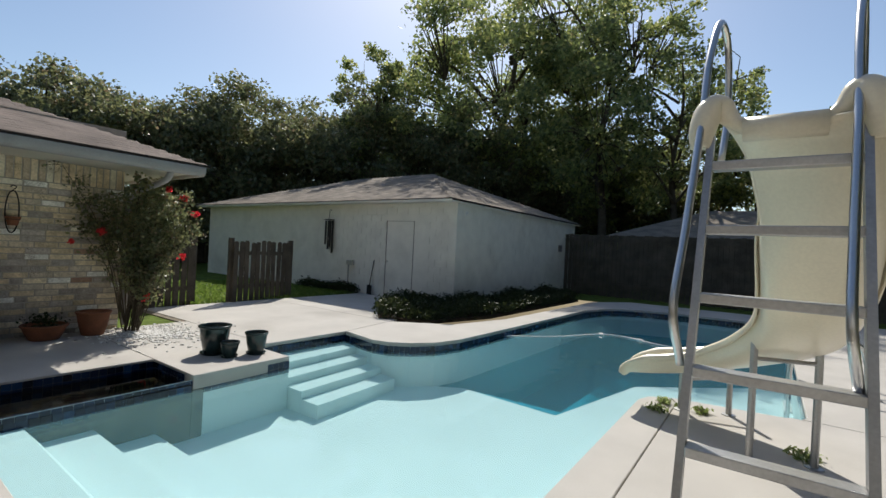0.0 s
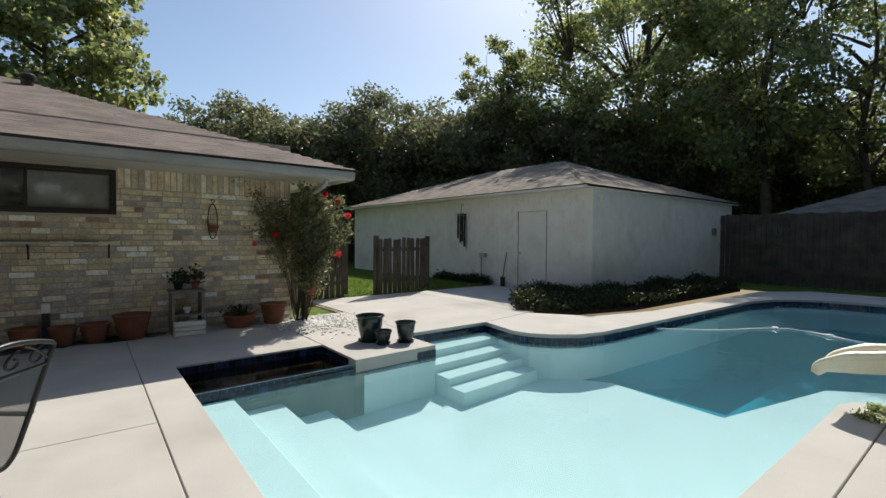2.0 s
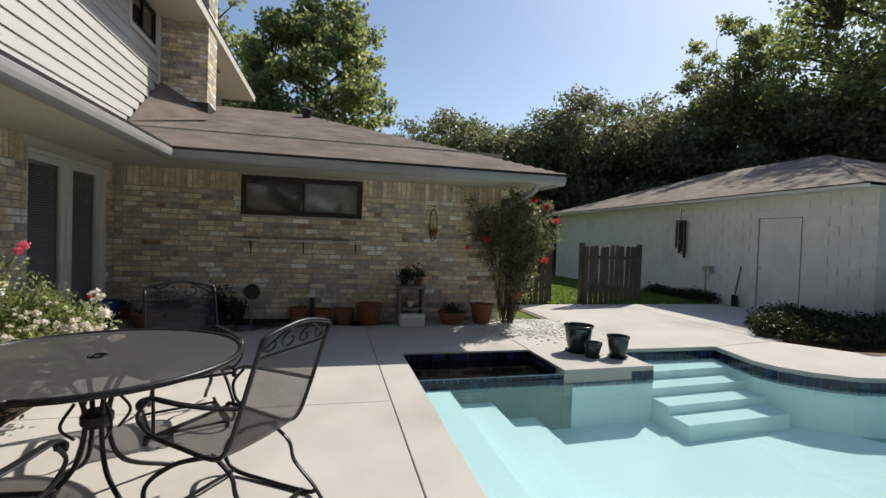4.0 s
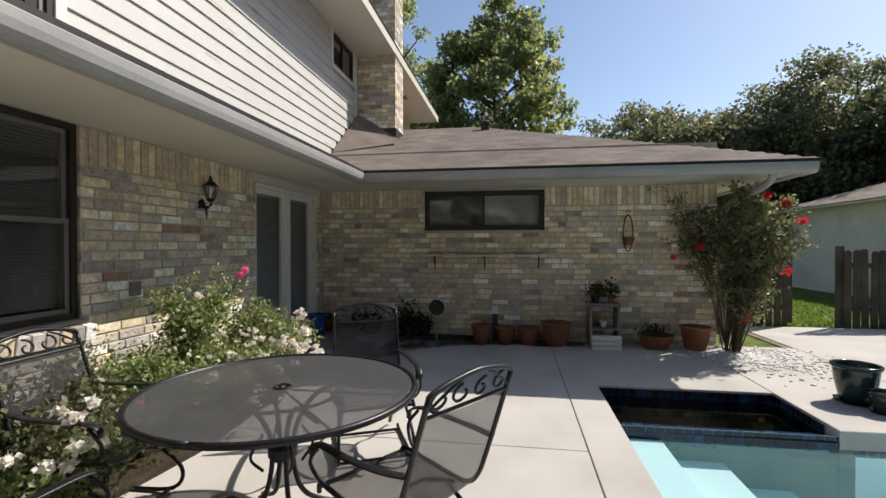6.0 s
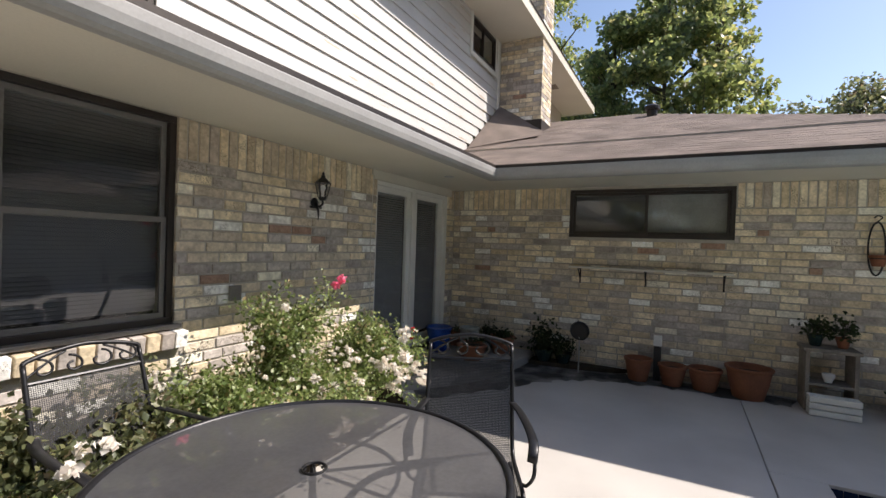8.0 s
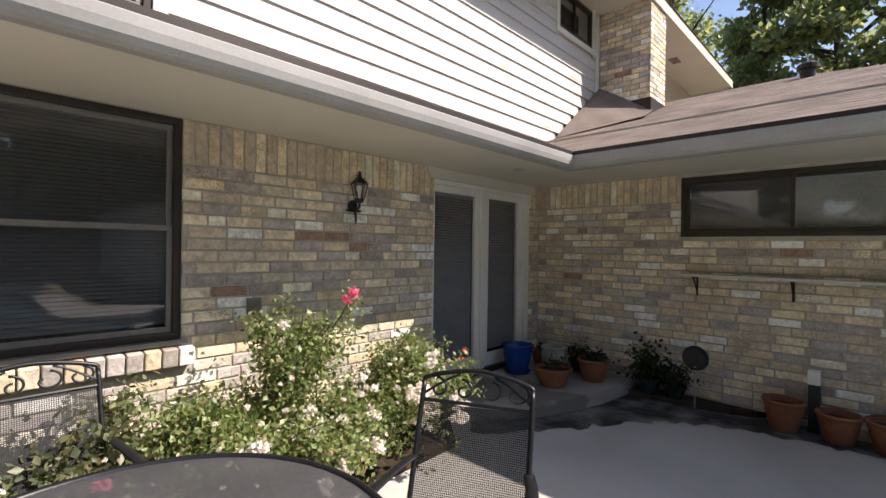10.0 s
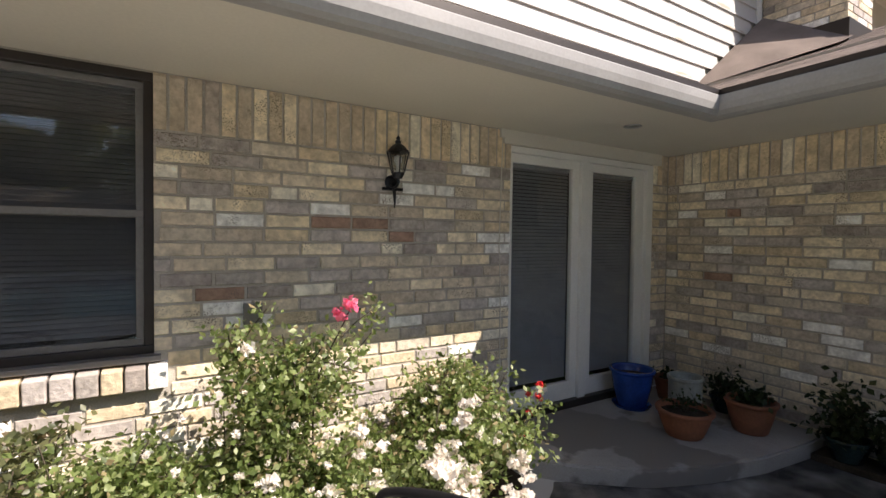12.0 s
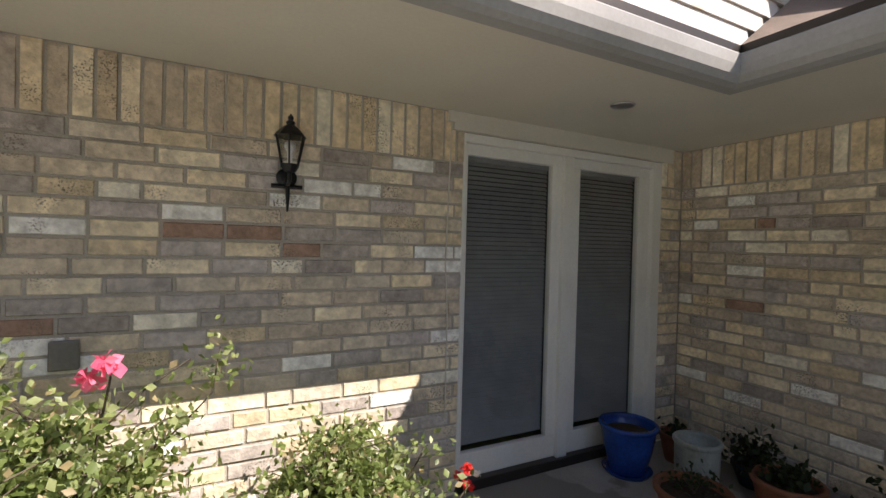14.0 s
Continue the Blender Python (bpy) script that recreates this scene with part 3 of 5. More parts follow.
gutter("gutter", (-7.3, -2.68, -1), (5.4, -2.68, 0), "x", 1)
gutter("gutter", (-7.3, -2.68, -1), (-7.3, 2.95, 0), "y", 1)
tagged(part("fascia", boxes(((-7.3, -2.70, 2.335), (5.4, -2.682, 2.485)), ((-7.32, -2.70, 2.335), (-7.302, 2.95, 2.485)), ((-15, 2.95, 2.335), (-7.302, 2.97, 2.485)), bevel=0.003), M["soffit"]), "cream fascia board behind the gutter", "trim", kind="structure")

# roofs
SL, RX = 0.38, -11.8
EX, EY0, EN = -7.24, -2.62, 3.02
Z0 = 2.492
ZR = Z0 + SL * (EX - RX)
HY = EN - (EX - RX)


def shingles(corner, along, up, rows, width, row, tab, clip, material, name, parent, seed=3):
    """Courses of overlapping shingle tabs on a roof plane: corner, unit vectors along the eave and up the slope."""
    rng = random.Random(seed)
    A, U = Vector(along).normalized(), Vector(up).normalized()
    N = A.cross(U)
    if N.z < 0:
        N = -N
    vs, fs = [], []
    for r in range(rows):
        x = -rng.random() * tab
        while x < width:
            w = tab * rng.uniform(0.8, 1.2)
            lift = rng.random() * 0.002
            lo, hi = r * row - rng.random() * 0.008, (r + 1.15) * row
            a0, a1 = clip(r * row)
            p, q = max(x, a0), min(x + w - 0.004, a1)
            if q - p > 0.02:
                k = len(vs)
                base = [Vector(corner) + A * s + U * t + N * d for s, t, d in ((p, lo, lift + .0015), (q, lo, lift + .0015), (q, hi, 0.001), (p, hi, 0.001), (p, lo, 0.0), (q, lo, 0.0))]
                vs += base
                fs += [(k, k + 1, k + 2, k + 3), (k + 4, k + 5, k + 1, k)]
            x += w
    me = bpy.data.meshes.new(name)
    me.from_pydata(vs, [], fs)
    me.materials.append(material)
    ob = new(name, me)
    ob.parent = parent
    return tagged(ob, kind="stuff")


roof = thing("roof", "brown asphalt shingle hip roof over the house wing", "roof", kind="structure")
south = -7.0
part("roof_deck", poly([[(EX, -2.6, Z0), (EX, EN, Z0), (RX, HY, ZR), (RX, south, ZR), (EX - 1.2, -3.8, Z0 + 1.2 * SL)],
                        [(EX, EN, Z0), (-16.4, EN, Z0), (RX, HY, ZR)],
                        [(-16.4, EN, Z0), (-16.4, south, Z0), (RX, south, ZR), (RX, HY, ZR)]]), M["shingle"], roof)
L = math.hypot(1, SL)
run = (EX - RX) * L
shingles((EX, -3.8, Z0), (0, 1, 0), (-1, 0, SL), int(run / 0.14), EN + 3.8, 0.14, 0.28,
         lambda t: (max(0.0, 1.2 - t / L * 1.0), EN + 3.8 - t / L), M["shingle"], "shingle_covering", roof)
# lower main roof strip below the upper storey
part("main_roof_deck", poly([[(EX, EY0, Z0), (5.4, EY0, Z0), (5.4, MY, Z0 + 1.13 * 0.36), (EX - 1.2, MY, Z0 + 1.13 * 0.36)]]), M["shingle"], roof)
shingles((EX - 1.2, EY0, Z0), (1, 0, 0), (0, -1, 0.36), 8, 13.8, 0.14, 0.28, lambda t: (1.2 - t, 13.8), M["shingle"], "shingle_covering", roof, 5)
# saddle between siding and chimney
CR = [(-8.86, MY + .01, 3.12), (-10.25, MY + .01, 4.2), (-10.22, -2.9, 3.66), (-9.5, -2.75, 3.385)]
part("roof_saddle", poly([[CR[0], CR[1], CR[2], CR[3]]]), M["shingle"], roof)
part("drip_edge", boxes(((EX - 0.02, EY0, 2.466), (EX + 0.043, EN, 2.500)), ((EX + 0.043, EY0 - 0.015, 2.466), (5.4, EY0 + 0.043, 2.500)), ((-16.4, EN - .015, 2.466), (EX, EN + .015, 2.490))), M["dark_frame"], roof, "dark metal drip edge")
bm = lathe([(0.11, 0), (0.11, 0.2), (0.16, 0.21), (0.16, 0.3), (0.1, 0.36), (0.0, 0.37)], 14)
vent = tagged(part("roof_vent", bm, M["dark_frame"]), "dark round metal vent on the wing roof", "roof vent")
vent.location, vent.scale = (-11.2, -1.2, Z0 + SL * (EX + 11.2) - 0.02), (.8, .8, .6)

# upper storey siding: lapped boards one by one
upper = hole_wall("wall_upper", "x", MY - 0.03, 0.2, -15.0, 5.0, 2.9, 5.4, [(-9.95, -8.95, 4.72, 5.30), (-4.0, -2.5, 2.96, 4.5)], M["soffit"], "white painted upper storey wall with lap siding")
zz = 2.862
while zz < 5.34:
    h = 0.1725
    spans = [(-10.18, 5.0)]
    for (a, b, c, d) in ((-9.99, -8.91, 4.68, 5.34), (-4.08, -2.42, 2.9, 4.56)):
        if zz + h > c and zz < d:
            spans = [q for s0, s1 in spans for q in ((s0, min(s1, a)), (max(s0, b), s1)) if q[1] - q[0] > 0.02]
    for s0, s1 in spans:
        if zz < 4.15:
            lim = -8.86 - (zz + 0.1 - 3.12) * 1.29
            s0 = max(s0, lim) if s0 < -8 else s0
        z1 = min(zz + h + 0.012, 5.35)
        bm = bmesh.new()
        q = [(MY - 0.022, z1), (MY - 0.03, zz), (MY + 0.006, zz), (MY - 0.014, z1)]
        rings = [[bm.verts.new((x, y, z)) for y, z in q] for x in (s0, s1)]
        for i in range(4):
            bm.faces.new((rings[0][i], rings[0][(i + 1) % 4], rings[1][(i + 1) % 4], rings[1][i]))
        bm.faces.new(rings[0][::-1]), bm.faces.new(rings[1])
        bmesh.ops.recalc_face_normals(bm, faces=bm.faces)
        part("siding_board", bm, M["siding"], upper)
    zz += h
tagged(part("ceiling", boxes(((-15.2, MY - 0.05, 5.35), (5.5, -2.95, 5.40))), M["soffit"]), "cream painted soffit under the upper eaves", "ceiling", kind="structure")
tagged(part("fascia", boxes(((-15.25, -2.95, 5.32), (5.5, -2.92, 5.5)), ((-15.25, -9.0, 5.32), (-15.2, -2.95, 5.5))), M["soffit"]), "cream fascia of the upper roof", "trim", kind="structure")
part("upper_roof_deck", poly([[(-15.3, -2.9, 5.5), (5.6, -2.9, 5.5), (5.6, -7, 7.0), (-15.3, -7, 7.0)], [(-15.3, -2.9, 5.5), (-15.3, -7, 7.0), (-15.3, -11, 5.5)], [(-15.3, -7, 7.0), (5.6, -7, 7.0), (5.6, -11, 5.5), (-15.3, -11, 5.5)]]), M["shingle"], roof)
tagged(part("soffit_vent", boxes(((-13.0, -3.5, 5.338), (-12.7, -3.35, 5.349))), M["wood_grey"]), "small brown vent grille in the upper soffit", "vent")


def sliding_window(name, x0, x1, z0, z1, y, label, depth=0.06, blind=True, axis="x", split="h", frame_m="dark_frame"):
    """A framed window of two sashes; its panes, blinds and room lie behind. Axis x faces +y, axis y faces +x."""
    root = thing(name, label, "window", kind="structure")
    def P(a, d, z):
        return (a, y + d, z) if axis == "x" else (y + d, a, z)
    f = 0.045
    part("window_frame", boxes((P(x0, -depth, z0), P(x1, 0.0, z0 + f)), (P(x0, -depth, z1 - f), P(x1, 0.0, z1)), (P(x0, -depth, z0 + f), P(x0 + f, 0.0, z1 - f)), (P(x1 - f, -depth, z0 + f), P(x1, 0.0, z1 - f)), bevel=0.004), M[frame_m], root)
    cells = []
    if split == "h":
        m = (z0 + z1) / 2
        cells = [(x0 + f, x1 - f, z0 + f, m + 0.02, -0.02), (x0 + f, x1 - f, m - 0.02, z1 - f, -0.04)]
    else:
        m = (x0 + x1) / 2
        cells = [(x0 + f, m + 0.02, z0 + f, z1 - f, -0.02), (m - 0.02, x1 - f, z0 + f, z1 - f, -0.04)]
    for a, b, c, d, o in cells:
        g = 0.035
        sash = part("sash", boxes((P(a, o - .02, c), P(b, o, c + g)), (P(a, o - .02, d - g), P(b, o, d)), (P(a, o - .02, c + g), P(a + g, o, d - g)), (P(b - g, o - .02, c + g), P(b, o, d - g)), bevel=0.003), M["grey_frame" if split == "h" else frame_m], root)
        pane = part("pane", poly([[P(a + g, o - .01, c + g), P(a + g, o - .01, d - g), P(b - g, o - .01, d - g), P(b - g, o - .01, c + g)]]), M["glass"], sash)
        pane.visible_shadow = False
    return root


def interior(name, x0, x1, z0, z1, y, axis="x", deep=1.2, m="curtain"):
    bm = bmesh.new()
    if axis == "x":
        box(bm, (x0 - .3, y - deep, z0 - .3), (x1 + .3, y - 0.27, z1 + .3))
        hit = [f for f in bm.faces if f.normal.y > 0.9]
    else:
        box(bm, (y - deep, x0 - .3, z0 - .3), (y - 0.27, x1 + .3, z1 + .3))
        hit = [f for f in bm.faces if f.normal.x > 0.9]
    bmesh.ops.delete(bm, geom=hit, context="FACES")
    return tagged(part(name, bm, M[m]), "near-black painted box standing for the unlit room behind", "room", kind="structure")


def slats(x0, x1, z0, z1, y, parent_label, pitch=0.029, m="blind"):
    """A blind of narrow slats."""
    root = thing("window_blind", parent_label, "blind")
    part("headrail", boxes(((x0, y - 0.03, z1 - 0.03), (x1, y, z1))), M[m], root)
    n = int((z1 - z0 - 0.04) / pitch)
    me = None
    for i in range(n):
        z = z1 - 0.04 - i * pitch
        if me is None:
            bm = boxes(((x0 + .004, -0.0155, -0.001), (x1 - .004, 0.0155, 0.001)))
            bmesh.ops.rotate(bm, verts=bm.verts, cent=(0, 0, 0), matrix=Matrix.Rotation(radians(-54), 3, "X"))
            ob = part("slat", bm, M[m], root)
            me = ob.data
        else:
            ob = new("slat", me)
            ob.parent = root
        ob.location = (0, y - 0.015, z)
    return root


sliding_window("window_1", WIN[0], WIN[1], WIN[2], WIN[3], MY - 0.03, "large dark bronze sash window with a blind behind it")
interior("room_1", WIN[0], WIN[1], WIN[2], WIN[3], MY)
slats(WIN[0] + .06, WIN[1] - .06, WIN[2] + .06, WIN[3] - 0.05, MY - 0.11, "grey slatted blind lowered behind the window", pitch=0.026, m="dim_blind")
wsill = thing("window_sill", "row of buff bricks set on edge as a window sill", "sill", kind="structure")
x = WIN[0] - 0.06
while x < WIN[1] + 0.05:
    b = boxes(((x, MY - 0.06, 0.785), (x + 0.085, MY + 0.07, 0.90)), bevel=0.006)
    bmesh.ops.rotate(b, verts=b.verts, cent=(x, MY, 0.85), matrix=Matrix.Rotation(radians(-7), 3, "X"))
    part("brick", b, M["brick"], wsill)
    x += 0.095
tagged(part("trim", boxes(((WIN[0] - 0.03, MY - 0.05, 0.912), (WIN[1] + 0.03, MY + 0.035, 0.942)), bevel=0.004), M["grey_frame"]), "grey metal sill under the large window", "trim", kind="structure")

sliding_window("window_2", SWIN[0], SWIN[1], SWIN[2], SWIN[3], WX + 0.0, "wide low dark-framed sliding window high in the wing wall", axis="y", split="v")
interior("room_2", SWIN[0], SWIN[1], SWIN[2], SWIN[3], WX, axis="y")
tagged(part("curtain", boxes(((WX - 0.2, (SWIN[0] + SWIN[1]) / 2, SWIN[2]), (WX - 0.19, SWIN[1], SWIN[3]))), M["frosted"]), "pale curtain behind half of the low window", "curtain")
tagged(part("curtain", boxes(((WX - 0.2, SWIN[0], SWIN[2]), (WX - 0.19, (SWIN[0] + SWIN[1]) / 2 - .002, SWIN[3]))), M["screen"]), "dark grey curtain behind half of the low window", "curtain")
sliding_window("window_3", -9.95, -8.95, 4.72, 5.30, MY + 0.005, "small dark-framed sliding window under the upper eaves", axis="x", split="v")
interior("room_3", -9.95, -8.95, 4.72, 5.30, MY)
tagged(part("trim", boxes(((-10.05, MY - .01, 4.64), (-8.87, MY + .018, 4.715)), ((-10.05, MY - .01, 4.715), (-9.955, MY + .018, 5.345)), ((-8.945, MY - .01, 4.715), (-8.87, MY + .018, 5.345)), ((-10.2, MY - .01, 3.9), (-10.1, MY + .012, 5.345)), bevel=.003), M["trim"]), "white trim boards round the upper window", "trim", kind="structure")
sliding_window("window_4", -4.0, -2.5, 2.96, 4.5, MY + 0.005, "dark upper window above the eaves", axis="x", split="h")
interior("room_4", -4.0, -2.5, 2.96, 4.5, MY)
tagged(part("trim", boxes(((-4.09, MY - .01, 2.94), (-4.005, MY + .02, 4.58)), ((-2.495, MY - .01, 2.94), (-2.41, MY + .02, 4.58)), ((-4.005, MY - .01, 4.505), (-2.495, MY + .02, 4.58)), bevel=.003), M["trim"]), "white trim boards round the dark upper window", "trim", kind="structure")

# chimney
chimney = thing("chimney", "tall buff brick chimney rising beside the white siding", "chimney", kind="structure")
CH = (-10.86, -10.22, -3.74, -2.95, 3.3, 8.2)
part("chimney_core", boxes(((CH[0] + .012, CH[2] + .012, CH[4]), (CH[1] - .012, CH[3] - .012, CH[5]))), M["mortar"], chimney)
part("flashing", boxes(((CH[0] - .01, CH[2], CH[4]), (CH[1] + .02, CH[3] + .02, 3.86))), M["dark_frame"], chimney, "dark metal flashing round the chimney foot")

# ---- french door ----
door = thing("door_1", "pair of white framed glass patio doors with closed blinds", "door", kind="structure")
x0, x1, z0, z1 = DOOR
D = MY - 0.035
part("door_frame", boxes(((x0, D - .1, z0), (x0 + .09, D + .03, z1)), ((x1 - .02, D - .1, z0), (x1, D + .03, z1)), ((x0 + .09, D - .1, z1 - .05), (x1 - .02, D + .03, z1)), ((-7.385, D - .1, z0), (-7.30, D + .025, z1 - .05)), bevel=0.004), M["trim"], door)
part("threshold", boxes(((x0, D - .1, z0 - 0.06), (x1, D + .05, z0 + .05)), bevel=0.005), M["dark_frame"], door, "dark metal threshold")
for a, b, g, h in ((x0 + .09, -7.385, .12, .085), (-7.30, x1 - .02, .08, .035)):
    zt = z1 - .12
    leaf = part("door_leaf", boxes(((a, D - .05, z0 + .05), (b, D - .005, z0 + .2)), ((a, D - .05, zt), (b, D - .005, z1 - .05)), ((a, D - .05, z0 + .2), (a + g, D - .005, zt)), ((b - h, D - .05, z0 + .2), (b, D - .005, zt)), bevel=0.004), M["trim"], door)
    pane = part("pane", poly([[(a + g, D - .027, z0 + .2), (a + g, D - .027, zt), (b - h, D - .027, zt), (b - h, D - .027, z0 + .2)]]), M["glass"], leaf)
    pane.visible_shadow = False
    slats(a + g, b - h, z0 + .2, zt, D - .045, "closed slatted blind behind the patio door glass", m="blind")
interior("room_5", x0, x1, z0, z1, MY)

# ---- garage ----
GX, GY = -7.05, 9.30
GW, GN, GE = -19.5, 18.0, 2.68
GDOOR = (-9.5, -8.42, 0.02, 2.2)
garage = tagged(part("garage", boxes(((GW, GY + .012, -0.1), (GX - .012, GN, GE))), M["block"]), "white painted concrete block garage with a hip roof", "garage")
gdoor = part("door", boxes(((GDOOR[0] + .045, GY + .0, .03), (GDOOR[1] - .045, GY + .011, GDOOR[3] - .045)), bevel=.004), M["block"], garage, "plain white painted side door")
part("door_frame", boxes(((GDOOR[0] + .02, GY - .003, .02), (GDOOR[0] + .042, GY + .012, GDOOR[3] - .02)), ((GDOOR[1] - .042, GY - .003, .02), (GDOOR[1] - .032, GY + .012, GDOOR[3] - .02)), ((GDOOR[0] + .042, GY - .003, GDOOR[3] - .042), (GDOOR[1] - .042, GY + .012, GDOOR[3] - .032)), bevel=.002), M["wood_grey"], garage, "thin grey strip drawn for the shadowed gap round the door")
part("knob", lathe([(0.0, -.03), (.02, -.028), (.03, -.01), (.02, .01), (.012, .04)], 12), M["steel"], gdoor).matrix_basis = pose(GDOOR[0] + .12, GY - .04, 1.0, -90)


def block_face(axis, at, lo, hi, z0, z1, skip):
    """Courses of painted blocks with shallow joints, some of them uneven."""
    rng = random.Random(4)
    bm = bmesh.new()
    r, z = 0, z0
    while z < z1 - 0.05:
        u = lo - (0.2 if r % 2 else 0.0)
        while u < hi:
            a, b, c, d = max(u, lo) + .004, min(u + .4, hi) - .004, z + .004, min(z + .2, z1) - .004
            if b - a > 0.03 and not (skip and a < skip[1] and b > skip[0] and c < skip[3]):
                o = (0.012 if axis == "x" else 0.014) + rng.random() * (0.003 if axis == "x" else 0.007)
                if axis == "x":
                    box(bm, (a, at - o + .012, c), (b, at + .011, d))
                else:
                    box(bm, (at - .011, a, c), (at + o - .012, b, d))
            u += .4
        z += .2
        r += 1
    return bm


tagged(part("blockwork", block_face("y", GX, GY, GN, -0.05, GE, None), M["block"], garage), kind="stuff")
tagged(part("blockwork", block_face("x", GY, GW, GX, -0.05, GE, (GDOOR[0] + .01, GDOOR[1] - .02, 0, GDOOR[3] - .015)), M["block"], garage), kind="stuff")
o = 0.4
gz, half = GE + 0.06, (GN - GY + 2 * o) / 2
hip, rise = 4.3, 0.332
gr = gz + half * rise
ox = 0.10
c = [(GW - o, GY - o), (GX + ox, GY - o), (GX + ox, GN + o), (GW - o, GN + o)]
r0, r1 = (GW - o + half, (GY + GN) / 2, gr), (GX + ox - hip, (GY + GN) / 2, gr)
C = [(x, y, gz) for x, y in c]
groof = part("roof", poly([[C[0], C[1], r1, r0], [C[1], C[2], r1], [C[2], C[3], r0, r1], [C[3], C[0], r0]]), M["shingle_grey"], garage)
gl, ge = math.hypot(1, rise), math.hypot(1, rise * half / hip)
W = GX - GW + o + ox
shingles(C[0], (1, 0, 0), (0, 1, rise), int(half * gl / .145), W, .145, .3, lambda t: (t / gl, W - t / gl * hip / half), M["shingle_grey"], "shingle_covering", garage, 8)
shingles(C[1], (0, 1, 0), (-1, 0, rise * half / hip), int(hip * ge / .145), 2 * half, .145, .3, lambda t: (t / ge * half / hip, 2 * half - t / ge * half / hip), M["shingle_grey"], "shingle_covering", garage, 9)
part("fascia", boxes(((GW - o, GY - o, GE - .02), (GX + ox, GY - o + .025, gz - .024)), bevel=.003), M["trim"], garage)
part("drip_edge", boxes(((GW - o, GY - o - .02, gz - .022), (GX + ox + .012, GY - o + .03, gz - .002)), ((GX + ox - .02, GY - o + .03, gz - .022), (GX + ox + .012, GN + o, gz - .002))), M["dark_frame"], garage, "dark shingle edge")
part("soffit", boxes(((GW - o, GY - o + .025, GE - .02), (GX + ox - .005, GY, GE + .005)), ((GX, GY, GE - .02), (GX + ox - .005, GN + o, GE + .005))), M["trim"], garage)


# ---- trees ----
def tree(name, at, height, radius, label, material, seed, leaf=0.16, count=22000, trunk_r=0.25, base=0.3, limbs=9, squash=1.0, puffs=34, fat=1.0, taper=0.0):
    """A tapered trunk with limbs and a crown of many small leaves in uneven clumps."""
    rng = np.random.default_rng(seed)
    root = thing(name, label, "tree", at)
    H = height
    bm = tube(curve([(0, 0, -0.1), (0.1, 0.05, H * .2), (-.05 * radius, .1, H * .45), (.05 * radius, 0, H * .68), (0, .1, H * .9)], 4), [trunk_r * (1 - .055 * i) for i in range(17)], steps=10)
    ends = []
    for i in range(limbs):
        a, h = rng.uniform(0, 2 * math.pi), H * rng.uniform(base, .75)
        r = radius * rng.uniform(.55, .9)
        e = Vector((math.cos(a) * r, math.sin(a) * r, min(H * .95, h + r * rng.uniform(.25, .9))))
        s = Vector((0, 0, h))
        m = s.lerp(e, .5) + Vector((0, 0, .12 * r))
        tube(curve([s, m, e], 4), [trunk_r * .4 * (1 - .1 * k) for k in range(9)], bm, 6)
        ends.append(e)
    part("trunk", bm, M["bark"], root, smooth=True)
    pts, twigs = [], bmesh.new()
    cz, hz = H * (base + 1) / 2, H * (1 - base) / 2
    for i in range(puffs):
        d = rng.normal(size=3)
        d /= np.linalg.norm(d)
        k = rng.uniform(.3, 1.0) ** .6
        wide = 1 - taper * max(0.0, d[2] * k)
        q = np.array([d[0] * radius * k * wide, d[1] * radius * k * wide, cz + d[2] * hz * k * squash])
        if i < len(ends):
            q = np.array(ends[i])
        else:
            e = min(ends, key=lambda p: (p - Vector(q)).length)
            tube([Vector(e) * .7 + Vector((0, 0, H * .12)), (Vector(e) + Vector(q)) * .5, Vector(q)], [trunk_r * .13, trunk_r * .09, trunk_r * .04], twigs, 4)
        rr = radius * rng.uniform(.07, .18) * fat
        n = int(count / puffs * (rr / (radius * .125 * fat)) ** 2)
        p = np.clip(rng.normal(size=(n, 3)), -1.9, 1.9) * .55 * rr * np.array([1.2, 1.2, .7])
        p += np.sign(p) * rng.random((n, 3)) * .12 * rr
        pts.append(q + p)
    pts = np.concatenate(pts)
    pts = pts[pts[:, 2] > .15]
    part("branch", twigs, M["bark"], root)
    crown = leaves("crown", pts, np.full(len(pts), leaf), material, root, seed=seed)
    tagged(crown, kind="stuff")
    return root


big = "tall leafy green tree with sunlit gaps behind the garage"
tree("tree", (-16.5, 29.1, 0), 22.0, 8.7, big, LEAF_TREE, 11, leaf=.19, count=36000, trunk_r=.5, base=.18, limbs=14, puffs=220, fat=.76)
tree("tree", (-8.6, 26.5, 0), 17.0, 5.8, big, LEAF_TREE, 12, leaf=.15, count=21000, trunk_r=.32, base=.2, limbs=12, puffs=140, fat=.76)
tree("tree", (-4.9, 27.5, 0), 14.5, 4.2, big, LEAF_TREE, 14, leaf=.14, count=8000, trunk_r=.24, base=.3, limbs=12, puffs=70, fat=.8)
tree("tree", (-20.3, 19.6, 0), 13.6, 2.9, "slender pale-leaved tree at the edge of the garage", LEAF_TREE, 13, leaf=.14, count=10000, trunk_r=.17, base=.2, limbs=14, puffs=80, fat=.9)
tree("tree", (-22.0, -1.5, 0), 12.8, 3.9, "broad green tree behind the house roof", LEAF_TREE, 15, leaf=.14, count=42000, trunk_r=.2, base=0.02, limbs=14, puffs=210, fat=.85, taper=.5)
tree("tree", (-30.0, -9.5, 0), 18.0, 4.8, "tall green tree showing beyond the chimney", LEAF_TREE, 16, leaf=.17, count=20000, trunk_r=.26, base=.15, limbs=16, puffs=110)
rng = random.Random(7)
